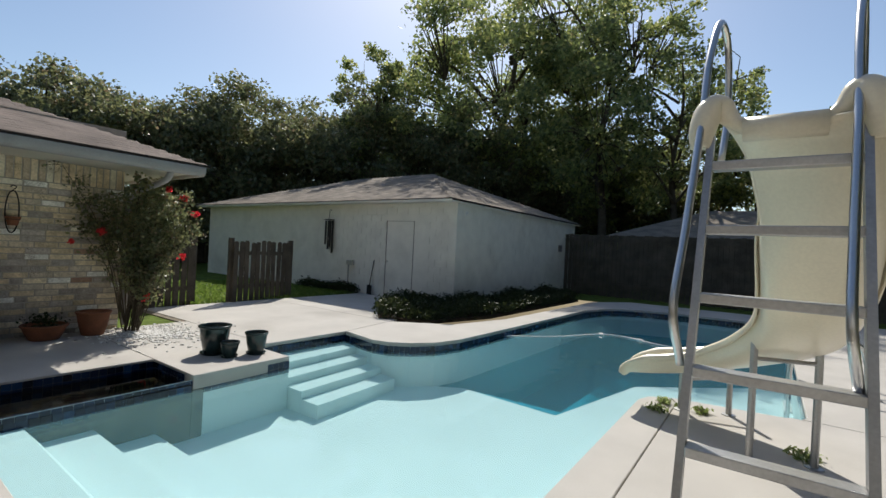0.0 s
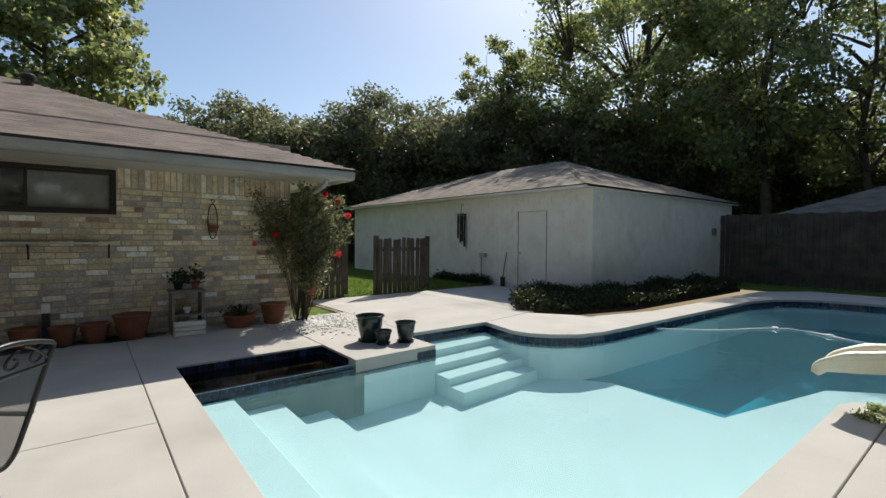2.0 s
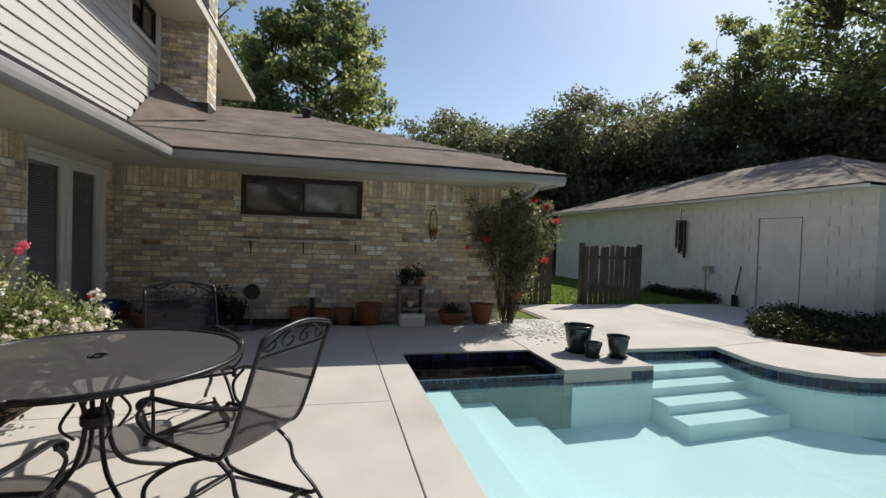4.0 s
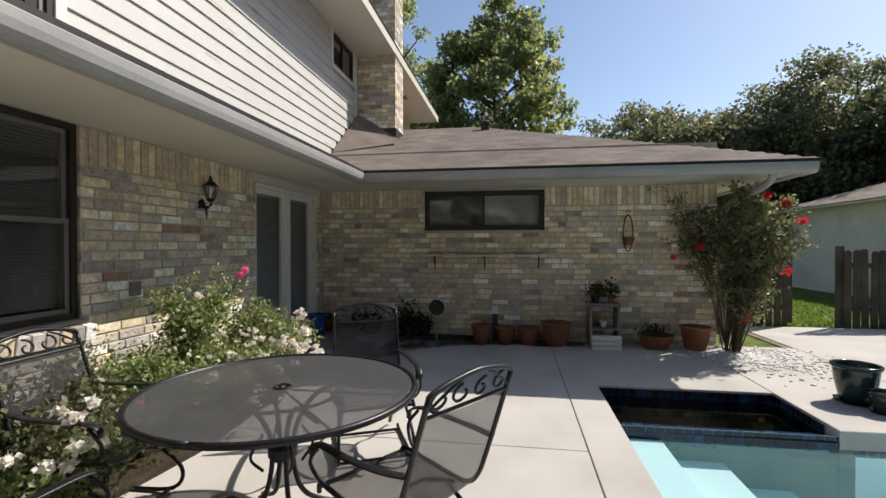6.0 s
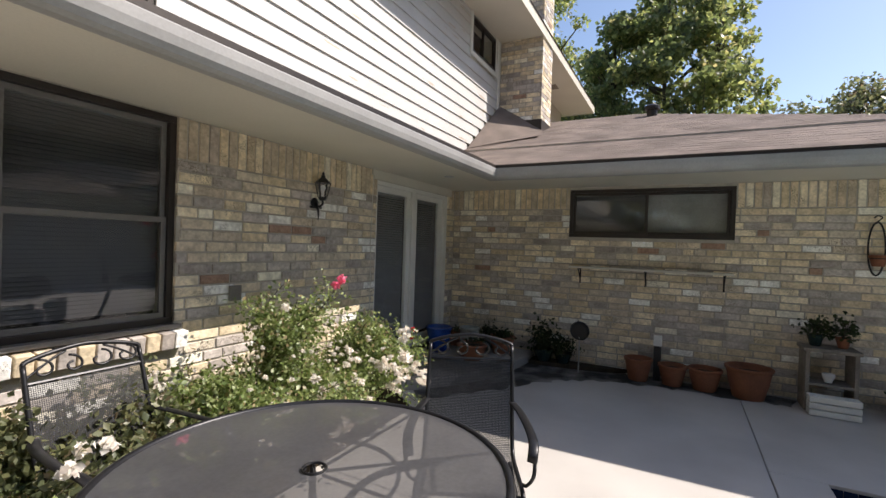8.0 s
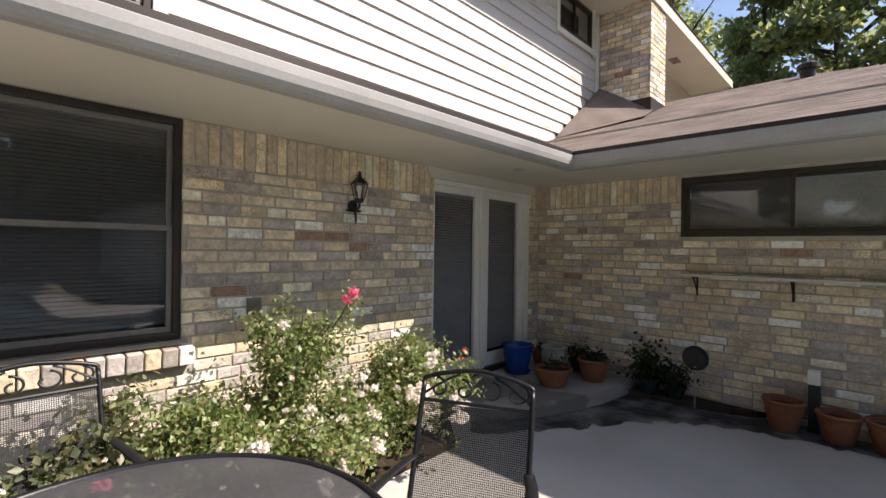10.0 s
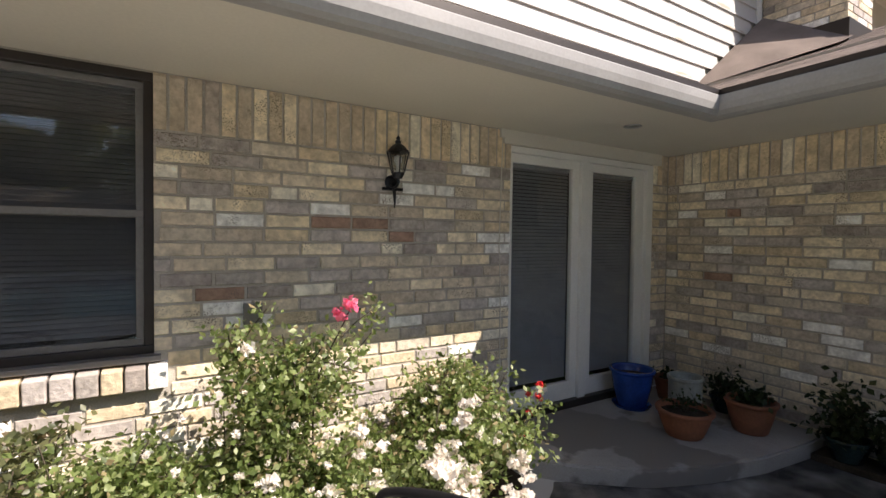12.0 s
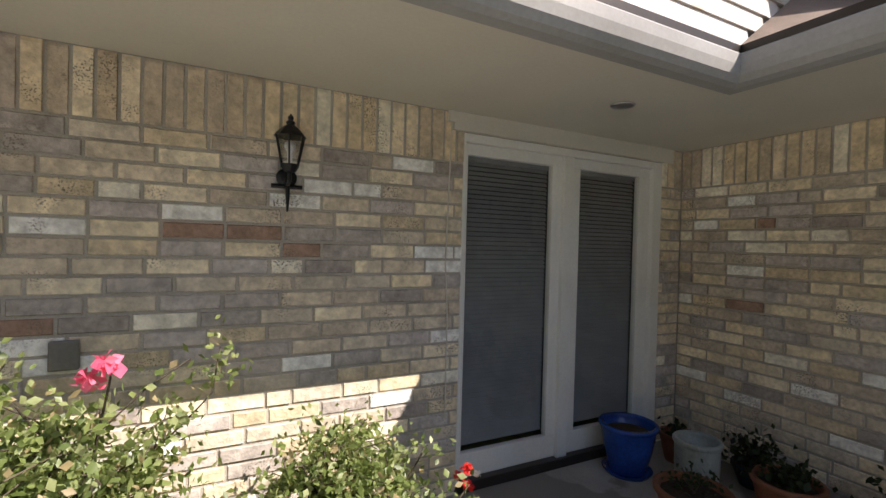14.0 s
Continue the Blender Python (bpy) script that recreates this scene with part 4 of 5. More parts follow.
for i in range(16):
    u = i / 15
    x, y = -34 + 23 * u, 0 + 35 * u
    h = (9.9 if i > 4 else 8.9) + rng.uniform(-1.0, .8) + (1.0 if i % 3 == 0 else 0)
    tree("tree", (x + rng.uniform(-1, 1), y + rng.uniform(-1, 1), 0), h, 3.8, "dark dense evergreen oak in the boundary hedge", LEAF_DARK, 20 + i, leaf=.14, count=27000, base=.02, limbs=8, puffs=110, fat=1.35)
for i in range(10):
    x = -9 + 4.0 * i
    tree("tree", (x, 32 + rng.uniform(-1.5, 1.5), 0), 9.6 + rng.uniform(-.9, 1), 3.8, "green tree beyond the back fence", LEAF_DARK if i % 2 else LEAF_TREE, 40 + i, leaf=.15, count=18000, base=.05, limbs=8, puffs=80, fat=1.3)

for i in range(9):
    tree("tree", (12.0 + rng.uniform(-1, 1), -10 + 3.8 * i, 0), 14.0 + rng.uniform(-1, 1.5), 4.2, "unseen dense tree added at the side to block eastern sky", LEAF_DARK, 60 + i, leaf=.34, count=9000, base=.02, limbs=8, puffs=70, fat=1.3)

# ---- back fence ----
fence = thing("fence", "tall dark weathered wooden board fence at the back", "fence")
me = None
for i in range(150):
    x = -7.0 + i * .152
    if me is None:
        ob = part("board", boxes(((0, 16.9, -0.03), (.142, 16.92, 2.25)), bevel=.003), M["fence"], fence)
        me = ob.data
    else:
        ob = new("board", me)
        ob.parent = fence
    ob.location = (x, .006 * (i % 2), .02 * math.sin(i * 1.7))
for z in (.4, 1.2, 2.0):
    part("rail", boxes(((-7.0, 16.86, z), (15.8, 16.898, z + .09))), M["fence"], fence)
tagged(part("neighbour_house", boxes(((-6, 21, 0), (9, 29, 2.4))), M["fence"]), "dark neighbouring house beyond the fence", "house")
nb = bpy.data.objects["neighbour_house"]
part("roof", poly([[(-6.5, 20.5, 2.4), (9.5, 20.5, 2.4), (6, 25, 3.9), (-3, 25, 3.9)], [(9.5, 20.5, 2.4), (9.5, 29.5, 2.4), (6, 25, 3.9)], [(-6.5, 29.5, 2.4), (-6.5, 20.5, 2.4), (-3, 25, 3.9)]]), M["shingle_grey"], nb)


# ---- doorstep ----
STEP = [(-8.48, MY - 0.02), (-6.25, MY - 0.02), (-6.22, -3.3), (-6.5, -3.0), (-6.85, -2.74), (-7.25, -2.58), (-7.7, -2.47), (-8.2, -2.42), (-8.48, -2.42)]
bm = prism(STEP, -0.05, 0.12)
bmesh.ops.bevel(bm, geom=[e for e in bm.edges if all(v.co.z > .1 for v in e.verts)], offset=.015, segments=2, affect="EDGES")
tagged(part("doorstep", bm, M["damp_shade_concrete"]), "curved low concrete doorstep before the patio doors", "step", kind="structure")


def ragged(points, z, seed, jag=.05):
    """A thin film whose outline wanders."""
    rng = random.Random(seed)
    pts = []
    for (xa, ya), (xb, yb) in zip(points, points[1:] + points[:1]):
        n = max(1, int(math.hypot(xb - xa, yb - ya) / .08))
        pts += [(xa + (xb - xa) * k / n + rng.uniform(-jag, jag), ya + (yb - ya) * k / n + rng.uniform(-jag, jag), z) for k in range(n)]
    pts = [(max(x, -8.49), y, z) for x, y, z in pts]
    return poly([pts])


tagged(part("dirt_stain", ragged([(-8.44, -2.5), (-7.9, -2.5), (-7.2, -2.62), (-6.6, -2.95), (-6.35, -3.1), (-6.2, -2.85), (-6.7, -2.5), (-7.3, -2.15), (-7.75, -1.7), (-8.0, -1.1), (-8.1, .4), (-8.44, .5)], .004, 4), M["dirt"]), "dark dirt along the wall foot, deepened for the shade there", "stain", kind="stuff")
tagged(part("planting_bed", prism([(-8.48, -2.41), (-8.2, -2.41), (-8.22, -2.1), (-8.28, -1.7), (-8.36, -1.35), (-8.48, -1.2)], -.02, .05), M["soil"]), "narrow strip of dark soil at the foot of the wall", "bed", kind="structure")


# ---- pots ----
def pot(at, r, h, m, label, rim=0.03, soil=True, plant=None, group="", saucer=False, taper=.68):
    root = thing("plant_pot", label, "pot", at, group=group)
    z0 = 0.0
    if saucer:
        part("saucer", lathe([(r * .8, 0), (r * .9, .025), (r * .86, .025), (r * .76, .012)], 22), M[m], root)
        z0 = .012
    body = lathe([(r * taper * .95, z0), (r * taper, z0 + .01), (r * (taper + .5 * (1 - taper)) * 1.03, h * .5), (r * .97, h - rim - .006), (r * .97, h - rim), (r * 1.05, h - rim + .004), (r * 1.06, h - .006), (r * 1.03, h), (r * .92, h), (r * .90, h - .02), (r * .87, h * .72)], 26)
    part("body", body, M[m], root, smooth=True)
    if soil:
        part("soil", lathe([(r * .88, h * .8), (r * .5, h * .84), (0.001, h * .85)], 14), M["soil"], root)
    if plant:
        rng = np.random.default_rng(int(abs(at[0] * 100 + at[1] * 37)) + 5)
        n, hh, spread, lm, ls = plant
        p = rng.normal(size=(n, 3)) * [spread, spread, hh * .35] + [0, 0, h + hh * .4]
        p[:, 2] = np.maximum(p[:, 2], h * .85)
        tagged(leaves("foliage", p, np.full(n, ls), lm, root, seed=n), kind="stuff")
        bm = bmesh.new()
        for k in range(5):
            a = rng.uniform(0, 6.28)
            tube([(0, 0, h * .8), (math.cos(a) * spread * .5, math.sin(a) * spread * .5, h + hh * .4), (math.cos(a) * spread, math.sin(a) * spread, h + hh * .8)], .004, bm, 5)
        part("stem", bm, M["bark"], root)
    return root


pot((-6.10, 2.62, 0), .185, .36, "dark_glaze", "tall dark glazed planter on the pool ledge", group="ledge planters", saucer=True)
pot((-5.82, 2.66, 0), .112, .19, "dark_glaze", "small dark glazed planter on the pool ledge", group="ledge planters", saucer=True)
pot((-5.76, 2.98, 0), .135, .28, "dark_glaze", "middle-sized dark glazed planter on the pool ledge", group="ledge planters", saucer=True)
S = .12
pot((-7.70, -3.52, S), .18, .33, "blue_glaze", "bright blue glazed pot on the doorstep", saucer=True)
pot((-8.16, -3.48, S), .12, .2, "terracotta", "small terracotta pot beside the blue pot", plant=(60, .06, .04, LEAF_LOW, .03))
pot((-7.54, -2.95, S), .19, .2, "terracotta", "wide terracotta bowl with a dry plant on the doorstep", plant=(120, .1, .07, LEAF_LOW, .022))
pot((-7.86, -3.14, S), .13, .34, "pale_glaze", "pale grey-green glazed vase standing on the doorstep", soil=False, taper=.86)
pot((-8.05, -2.74, S), .17, .24, "terracotta", "terracotta pot with dark greenery on the doorstep", plant=(220, .06, .07, LEAF_LOW, .03))
pot((-8.30, -2.24, .05), .13, .16, "dark_glaze", "dark pot with a leafy dark shrub against the brick wall", plant=(520, .3, .1, LEAF_LOW, .034))
pot((-8.30, -3.05, S), .12, .14, "dark_glaze", "low dark pot with a spreading dark plant in the corner", plant=(260, .18, .08, LEAF_LOW, .03))
pot((-8.32, -1.98, .05), .11, .13, "dark_glaze", "small dark pot with dark foliage in the soil strip", plant=(320, .2, .08, LEAF_LOW, .03))
for y, r, h, pl in ((-1.06, .155, .27, None), (-.69, .15, .24, None), (-.36, .17, .25, None), (.05, .22, .34, None), (1.45, .24, .2, (160, .12, .1, LEAF_LOW, .03)), (1.98, .2, .33, None)):
    pot((-8.24 if r < .2 else -8.2, y, 0), r, h, "terracotta", "weathered terracotta pot along the shaded brick wall", group="wall pots", plant=pl)

# plant stand
stand = thing("plant_stand", "grey wooden crate stand with pots on its shelves", "stand", (-8.22, .72, 0))
part("side_panel", boxes(((-.16, -.21, 0), (.16, -.175, .60)), bevel=.004), M["wood_grey"], stand)
part("side_panel", boxes(((-.16, .175, 0), (.16, .21, .60)), bevel=.004), M["wood_grey"], stand)
part("top", boxes(((-.17, -.23, .60), (.17, .23, .635)), bevel=.004), M["wood_grey"], stand)
part("shelf", boxes(((-.16, -.175, .26), (.16, .175, .285)), bevel=.003), M["wood_grey"], stand)
bm = bmesh.new()
for k in range(3):
    box(bm, (.06 + .0, -.2 + .0, .005 + .065 * k), (.2, .2, .062 + .065 * k), .006)
tagged(part("stone_block", bm, M["block"]), "pale rough stone block on the paving", "block").location = (-8.1, .72, 0)
pot((-8.18, .72, .287), .05, .09, "white_plastic", "small white pot on the plant stand shelf")
pot((-8.26, .62, .637), .07, .12, "dark_glaze", "small dark pot on the plant stand", plant=(200, .16, .06, LEAF_LOW, .03))
pot((-8.24, .84, .637), .06, .11, "terracotta", "little terracotta pot on the plant stand", plant=(200, .18, .07, LEAF_LOW, .03))

# wall shelf
shelf = thing("wall_shelf", "thin weathered wooden shelf on dark brackets on the brick wall", "shelf", (WX, -1.03, 1.31))
part("shelf_board", boxes(((0.002, -.92, 0), (.21, .92, .024)), bevel=.003), M["soffit"], shelf)
for y in (-.8, 0.0, .84):
    bm = tube([(.006, y, -.2), (.006, y, -.006)], .009, None, 6)
    tube([(.006, y, -.008), (.18, y, -.008)], .009, bm, 6)
    tube(curve([(.008, y, -.17), (.07, y, -.09), (.16, y, -.012)], 4), .007, bm, 6)
    part("bracket", bm, M["iron"], shelf)

# hanging wall lantern on the wing
lan = thing("wall_ornament", "rusty oval iron wall hanger holding a clay pot", "ornament", (WX, 1.13, 1.38))
ov = [(.03, .068 * math.sin(a), .28 - .275 * math.cos(a)) for a in [2 * math.pi * k / 28 for k in range(29)]]
part("hanger_ring", tube(ov, .008, None, 6), M["iron"], lan)
part("bracket", tube(curve([(.0, 0, .54), (.03, 0, .56), (.05, .03, .6), (.03, 0, .62), (0, -.02, .6)], 4), .006, None, 6), M["iron"], lan)
part("clay_pot", lathe([(.05, .1), (.07, .19), (.08, .19), (.08, .215), (.06, .215), (.05, .2)], 16, centre=(.09, 0, 0)), M["terracotta"], lan)
part("holder", tube([(.09 + .075 * math.cos(a), .075 * math.sin(a), .18) for a in [2 * math.pi * k / 18 for k in range(19)]], .005, None, 6), M["iron"], lan)

# hose reel dial on a stake, outlet post
dial = thing("garden_dial", "round dark garden dial on a thin metal stake", "dial", (-8.12, -1.74, 0))
part("stake", tube([(0, 0, 0), (0, 0, .45)], .009, None, 8), M["alu"], dial)
part("plate", lathe([(.001, -.012), (.11, -.012), (.12, 0), (.11, .012), (.08, .004), (.001, .006)], 22), M["iron"], dial).matrix_basis = pose(0, 0, .53, 0, 90, 0)
post = thing("outlet_post", "dark post carrying a small white outlet box", "outlet", (-8.36, -.86, 0))
part("post", boxes(((-.04, -.04, 0), (.04, .04, .42)), bevel=.004), M["iron"], post)
part("outlet_box", boxes(((-.035, -.045, .42), (.055, .045, .54)), bevel=.006), M["white_plastic"], post)

# ---- wall lamp beside the door ----
lamp = thing("wall_lamp", "black iron coach lantern with glass panes on the brick wall", "lamp", (-5.51, MY, 1.765))
lamp.scale = (.9, .9, .88)
part("back_plate", lathe([(.001, 0), (.05, 0), (.055, .012), (.03, .022), (.001, .024)], 16), M["iron"], lamp).matrix_basis = pose(0, .001, .17, -90)
part("tail", tube(curve([(0, .03, .16), (0, .06, .10), (0, .07, .03), (0, .065, -.02)], 4), [.016, .015, .014, .013, .012, .012, .011, .01, .009, .008, .006, .005, .004], None, 8), M["iron"], lamp)
part("arm", tube(curve([(0, .01, .18), (0, .06, .13), (0, .12, .15), (0, .12, .2)], 5), .011, None, 8), M["iron"], lamp)
part("cross_bar", tube([(-.08, .03, .12), (.08, .03, .12)], .012, None, 8), M["iron"], lamp)
part("lantern_base", lathe([(.001, .185), (.03, .19), (.045, .215), (.048, .23)], 8, centre=(0, .12, 0)), M["iron"], lamp)
part("lantern_roof", lathe([(.085, .375), (.07, .395), (.04, .425), (.02, .44), (.024, .455), (.012, .465), (.016, .48), (.001, .50)], 8, centre=(0, .12, 0)), M["iron"], lamp)
bm = bmesh.new()
for k in range(6):
    a = math.pi * k / 3 + .3
    tube([(.046 * math.cos(a), .12 + .046 * math.sin(a), .228), (.078 * math.cos(a), .12 + .078 * math.sin(a), .378)], .005, bm, 5)
part("cage", bm, M["iron"], lamp)
pane = part("pane", lathe([(.043, .23), (.075, .376)], 6, centre=(0, .12, 0)), M["glass"], lamp)
pane.visible_shadow = False
part("bulb", lathe([(.012, .23), (.014, .29), (.03, .32), (.026, .345), (.001, .36)], 12, centre=(0, .12, 0)), M["white_plastic"], lamp, smooth=True)

# soffit spot, cable box, outlet
tagged(part("soffit_light", lathe([(.08, -.008), (.085, 0), (.07, .0), (.055, .02), (.001, .022)], 20), M["alu"]), "small round recessed light in the soffit", "light").matrix_basis = pose(-7.14, -3.15, SOF - .004) @ Matrix.Scale(.75, 4)
cab = thing("wall_cable", "thin painted cable running down the brick beside the door", "cable", (-6.42, MY, 0))
part("clip_box", boxes(((-.025, .002, 2.32), (.025, .025, 2.385)), bevel=.004), M["soffit"], cab)
part("wire", tube([(0, .012, 2.32), (.01, .01, 1.9), (.02, .01, 1.5), (.0, .01, 1.2), (.0, .012, .6)], .004, None, 6), M["soffit"], cab)
tagged(part("wall_outlet", boxes(((-4.715, MY, 1.06), (-4.615, MY + .03, 1.18)), bevel=.005), M["grey_frame"]), "grey weatherproof outlet box on the bricks", "outlet")

# downspout at the wing corner
spout = thing("downspout", "cream painted downspout bending from gutter to wall", "downspout", (0, 0, 0))
part("elbow", tube(curve([(-7.38, 2.55, 2.44), (-7.4, 2.55, 2.3), (-7.6, 2.52, 2.2), (-8.2, 2.46, 2.08), (-8.42, 2.44, 1.95), (-8.45, 2.44, 1.7)], 4), .045, None, 10), M["gutter"], spout, smooth=True)
part("pipe", tube([(-8.45, 2.44, 1.7), (-8.45, 2.44, .05)], .043, None, 10), M["gutter"], spout)


# ---- table and chairs ----
TC = (-3.48, -1.75)
table = thing("patio_table", "round black wire-mesh patio table with an umbrella hole", "table", (*TC, 0))
table.scale = (1, 1, 1.04)
R = .69
bm = bmesh.new()
N = 56
inner = [bm.verts.new((.04 * math.cos(2 * math.pi * k / N), .04 * math.sin(2 * math.pi * k / N), .715)) for k in range(N)]
outer = [bm.verts.new(((R - .012) * math.cos(2 * math.pi * k / N), (R - .012) * math.sin(2 * math.pi * k / N), .715)) for k in range(N)]
for k in range(N):
    bm.faces.new((inner[k], inner[(k + 1) % N], outer[(k + 1) % N], outer[k]))
part("tabletop", bm, M["table_mesh"], table, "fine black expanded-metal mesh")
circ = lambda r, z, n=56: [(r * math.cos(2 * math.pi * k / n), r * math.sin(2 * math.pi * k / n), z) for k in range(n + 1)]
part("rim", tube(circ(R, .71), .016, None, 8), M["iron"], table, smooth=True)
part("umbrella_ring", tube(circ(.042, .718, 24), .005, None, 6), M["iron"], table)
part("under_ring", tube(circ(.3, .69, 36), .008, None, 6), M["iron"], table)
for k in range(4):
    a = math.pi / 4 + k * math.pi / 2
    c, s = math.cos(a), math.sin(a)
    bm = tube(curve([(.5 * c, .5 * s, .695), (.2 * c, .2 * s, .66), (.07 * c, .07 * s, .5), (.06 * c, .06 * s, .3), (.13 * c, .13 * s, .14), (.34 * c, .34 * s, .03), (.4 * c, .4 * s, .008)], 5), .013, None, 7)
    tube(curve([(.1 * c, .1 * s, .5), (.16 * c, .16 * s, .4), (.1 * c, .1 * s, .32)], 5), .008, bm, 6)
    part("leg", bm, M["iron"], table, smooth=True)
part("collar", lathe([(.06, .36), (.075, .38), (.075, .42), (.06, .44)], 16), M["iron"], table)
for k in range(8):
    a = k * math.pi / 4
    part("spoke", tube([(.04 * math.cos(a), .04 * math.sin(a), .705), ((R - .01) * math.cos(a), (R - .01) * math.sin(a), .703)], .006, None, 5), M["iron"], table)


def patio_chair():
    """High-backed mesh chair, scrolls on top of the back, flat curled arms, spring rocker base. It faces +y."""
    root = thing("patio_chair", "black wrought-iron spring chair with mesh seat and scrolled back", "chair", group="patio chairs")
    w = .25
    back = lambda s, u: Vector((s, -.24 - .19 * u, .41 + .555 * u))
    # side rails run from the seat front up the back
    for s in (-w, w):
        rail = curve([(s, .27, .37), (s, .25, .415), (s, .05, .40), (s, -.16, .385), (s, -.24, .44), back(s, .3), back(s, .7), back(s * .99, .97)], 4)
        part("side_rail", tube(rail, .0115, None, 7), M["iron"], root, smooth=True)
    top = curve([back(-w, .97), back(-w * .93, 1.0), back(-w * .55, 1.045), back(0, 1.075), back(w * .55, 1.045), back(w * .93, 1.0), back(w, .97)], 5)
    part("top_rail", tube(top, .0115, None, 7), M["iron"], root, smooth=True)
    part("cross_rail", tube([back(-w, .83), back(w, .83)], .008, None, 6), M["iron"], root)
    part("front_rail", tube([(-w, .26, .40), (w, .26, .40)], .010, None, 6), M["iron"], root)
    for sx in (-1, 1):
        for x0 in (.05, .17):
            sc = []
            for k in range(22):
                t = k / 21
                a = sx * (math.pi * .5 + t * 1.9 * math.pi)
                r = .050 * (1 - .72 * t)
                sc.append(back(sx * x0 + r * math.cos(a) * 1.1 + sx * .02 * (1 - t), .925 + r * math.sin(abs(a)) / .6 * .95))
            part("scroll", tube(sc, .0062, None, 5), M["iron"], root, smooth=True)
        part("scroll", tube(curve([back(sx * .26, .85), back(sx * .22, .90), back(sx * .14, .99), back(sx * .08, 1.04)], 4), .0062, None, 5), M["iron"], root, smooth=True)
    # mesh
    prof = [(.26, .402), (.15, .396), (.02, .389), (-.12, .376), (-.2, .39), (-.24, .43)] + [(back(0, u).y, back(0, u).z) for u in (.1, .3, .5, .7, .83)]
    for name, pr in (("seat", prof[:6]), ("backrest", prof[5:])):
        bm = bmesh.new()
        rows = []
        for y, z in pr:
            rows.append([bm.verts.new((w * .985 * k / 3, y, z - .012 * (1 - (k / 3) ** 2))) for k in range(-3, 4)])
        for a, b in zip(rows, rows[1:]):
            for k in range(6):
                bm.faces.new((a[k], a[k + 1], b[k + 1], b[k]))
        part(name, bm, M["mesh" if name == "backrest" else "seat_mesh"], root, "black expanded-metal mesh", smooth=True)
    # arms
    for s in (-1, 1):
        arm = curve([back(s * w, .42), (s * (w + .03), -.2, .635), (s * (w + .05), 0, .63), (s * (w + .05), .18, .63), (s * (w + .04), .25, .60), (s * (w + .035), .255, .565)], 5)
        part("armrest", tube(arm, .024, None, 8, flat=.28), M["iron"], root, smooth=True)
        part("arm_support", tube(curve([(s * (w + .05), .2, .61), (s * (w + .045), .27, .52), (s * (w + .02), .22, .44), (s * w, .12, .40)], 5), .009, None, 6), M["iron"], root, smooth=True)
        leg = curve([(s * w * .9, -.12, .38), (s * w * .95, .1, .30), (s * w, .27, .16), (s * w, .22, .035), (s * w, -.05, .014), (s * w, -.3, .014), (s * w, -.36, .03)], 5)
        part("leg", tube(leg, .012, None, 7), M["iron"], root, smooth=True)
        part("spring", tube(curve([(s * w * .8, -.1, .375), (s * w * .8, -.22, .30), (s * w * .8, -.26, .2), (s * w * .8, -.38, .1), (s * w * .8, -.45, .02)], 5), .014, None, 6, flat=.4), M["iron"], root, smooth=True)
    part("base_bar", tube([(-w, -.28, .022), (w, -.28, .022)], .010, None, 6), M["iron"], root)
    part("base_bar", tube([(-w, .2, .03), (w, .2, .03)], .010, None, 6), M["iron"], root)
    return root


chair = patio_chair()
chair.matrix_basis = pose(-3.26, -1.06, 0, 0, 0, 146)
copy_thing(chair, pose(-3.44, -2.78, 0, 0, 0, 2))
copy_thing(chair, pose(-4.42, -1.57, 0, 0, 0, -65))
copy_thing(chair, pose(-2.52, -1.86, 0, 0, 0, 84))


# ---- roses ----
def bloom(root, at, r, material, seed, name="bloom"):
    rng = np.random.default_rng(seed)
    n = 34
    d = rng.normal(size=(n, 3))
    d /= np.linalg.norm(d, axis=1, keepdims=True)
    p = np.array(at) + d * r * rng.uniform(.25, 1.0, (n, 1)) * [1, 1, .75]
    return tagged(leaves(name, p, np.full(n, r * .75), material, root, seed=seed, long=1.05), kind="stuff")


def rose_bush(name, label, canes, leaf_n, leaf_s, blooms, seed, at=(0, 0, 0), leafage=None):
    """Canes that arch from the ground, leaves gathered along them, blooms at the ends."""
    rng = np.random.default_rng(seed)
    root = thing(name, label, "rose bush", at)
    bm = bmesh.new()
    pts = []
    for (bx, by, tx, ty, tz, dens) in canes:
        mid = (bx * .6 + tx * .4 + rng.normal() * .05, by * .6 + ty * .4 + rng.normal() * .05, tz * .62)
        line = curve([(bx, by, -.02), mid, (tx, ty, tz)], 8)
        tube(line, [.008 * (1 - .04 * k) for k in range(len(line))], bm, 5)
        n = int(leaf_n * dens)
        for _ in range(9):
            k = rng.integers(5 if leafage is None else 9, len(line))
            q = np.array(line[k])
            e = q + rng.normal(size=3) * [.115, .12, .09] + [0, .03, .05]
            e[2] = max(e[2], .05)
            tube([q, (q + e) / 2 + [0, 0, .02], e], .0028, bm, 4)
            m = n // 9
            u = rng.random((m, 1)) ** .7
            pts.append(q + (e - q) * u + rng.normal(size=(m, 3)) * [.05, .05, .045])
    part("cane_growth", bm, M["bark"], root)
    p = np.concatenate(pts)
    p[:, 2] = np.maximum(p[:, 2], .01)
    tagged(leaves("foliage", p, np.full(len(p), leaf_s), leafage or LEAF_ROSE, root, seed=seed, long=1.6), kind="stuff")
    for i, (x, y, z, r, m) in enumerate(blooms):
        bloom(root, (x, y, z), r, m, seed * 50 + i)
    return root


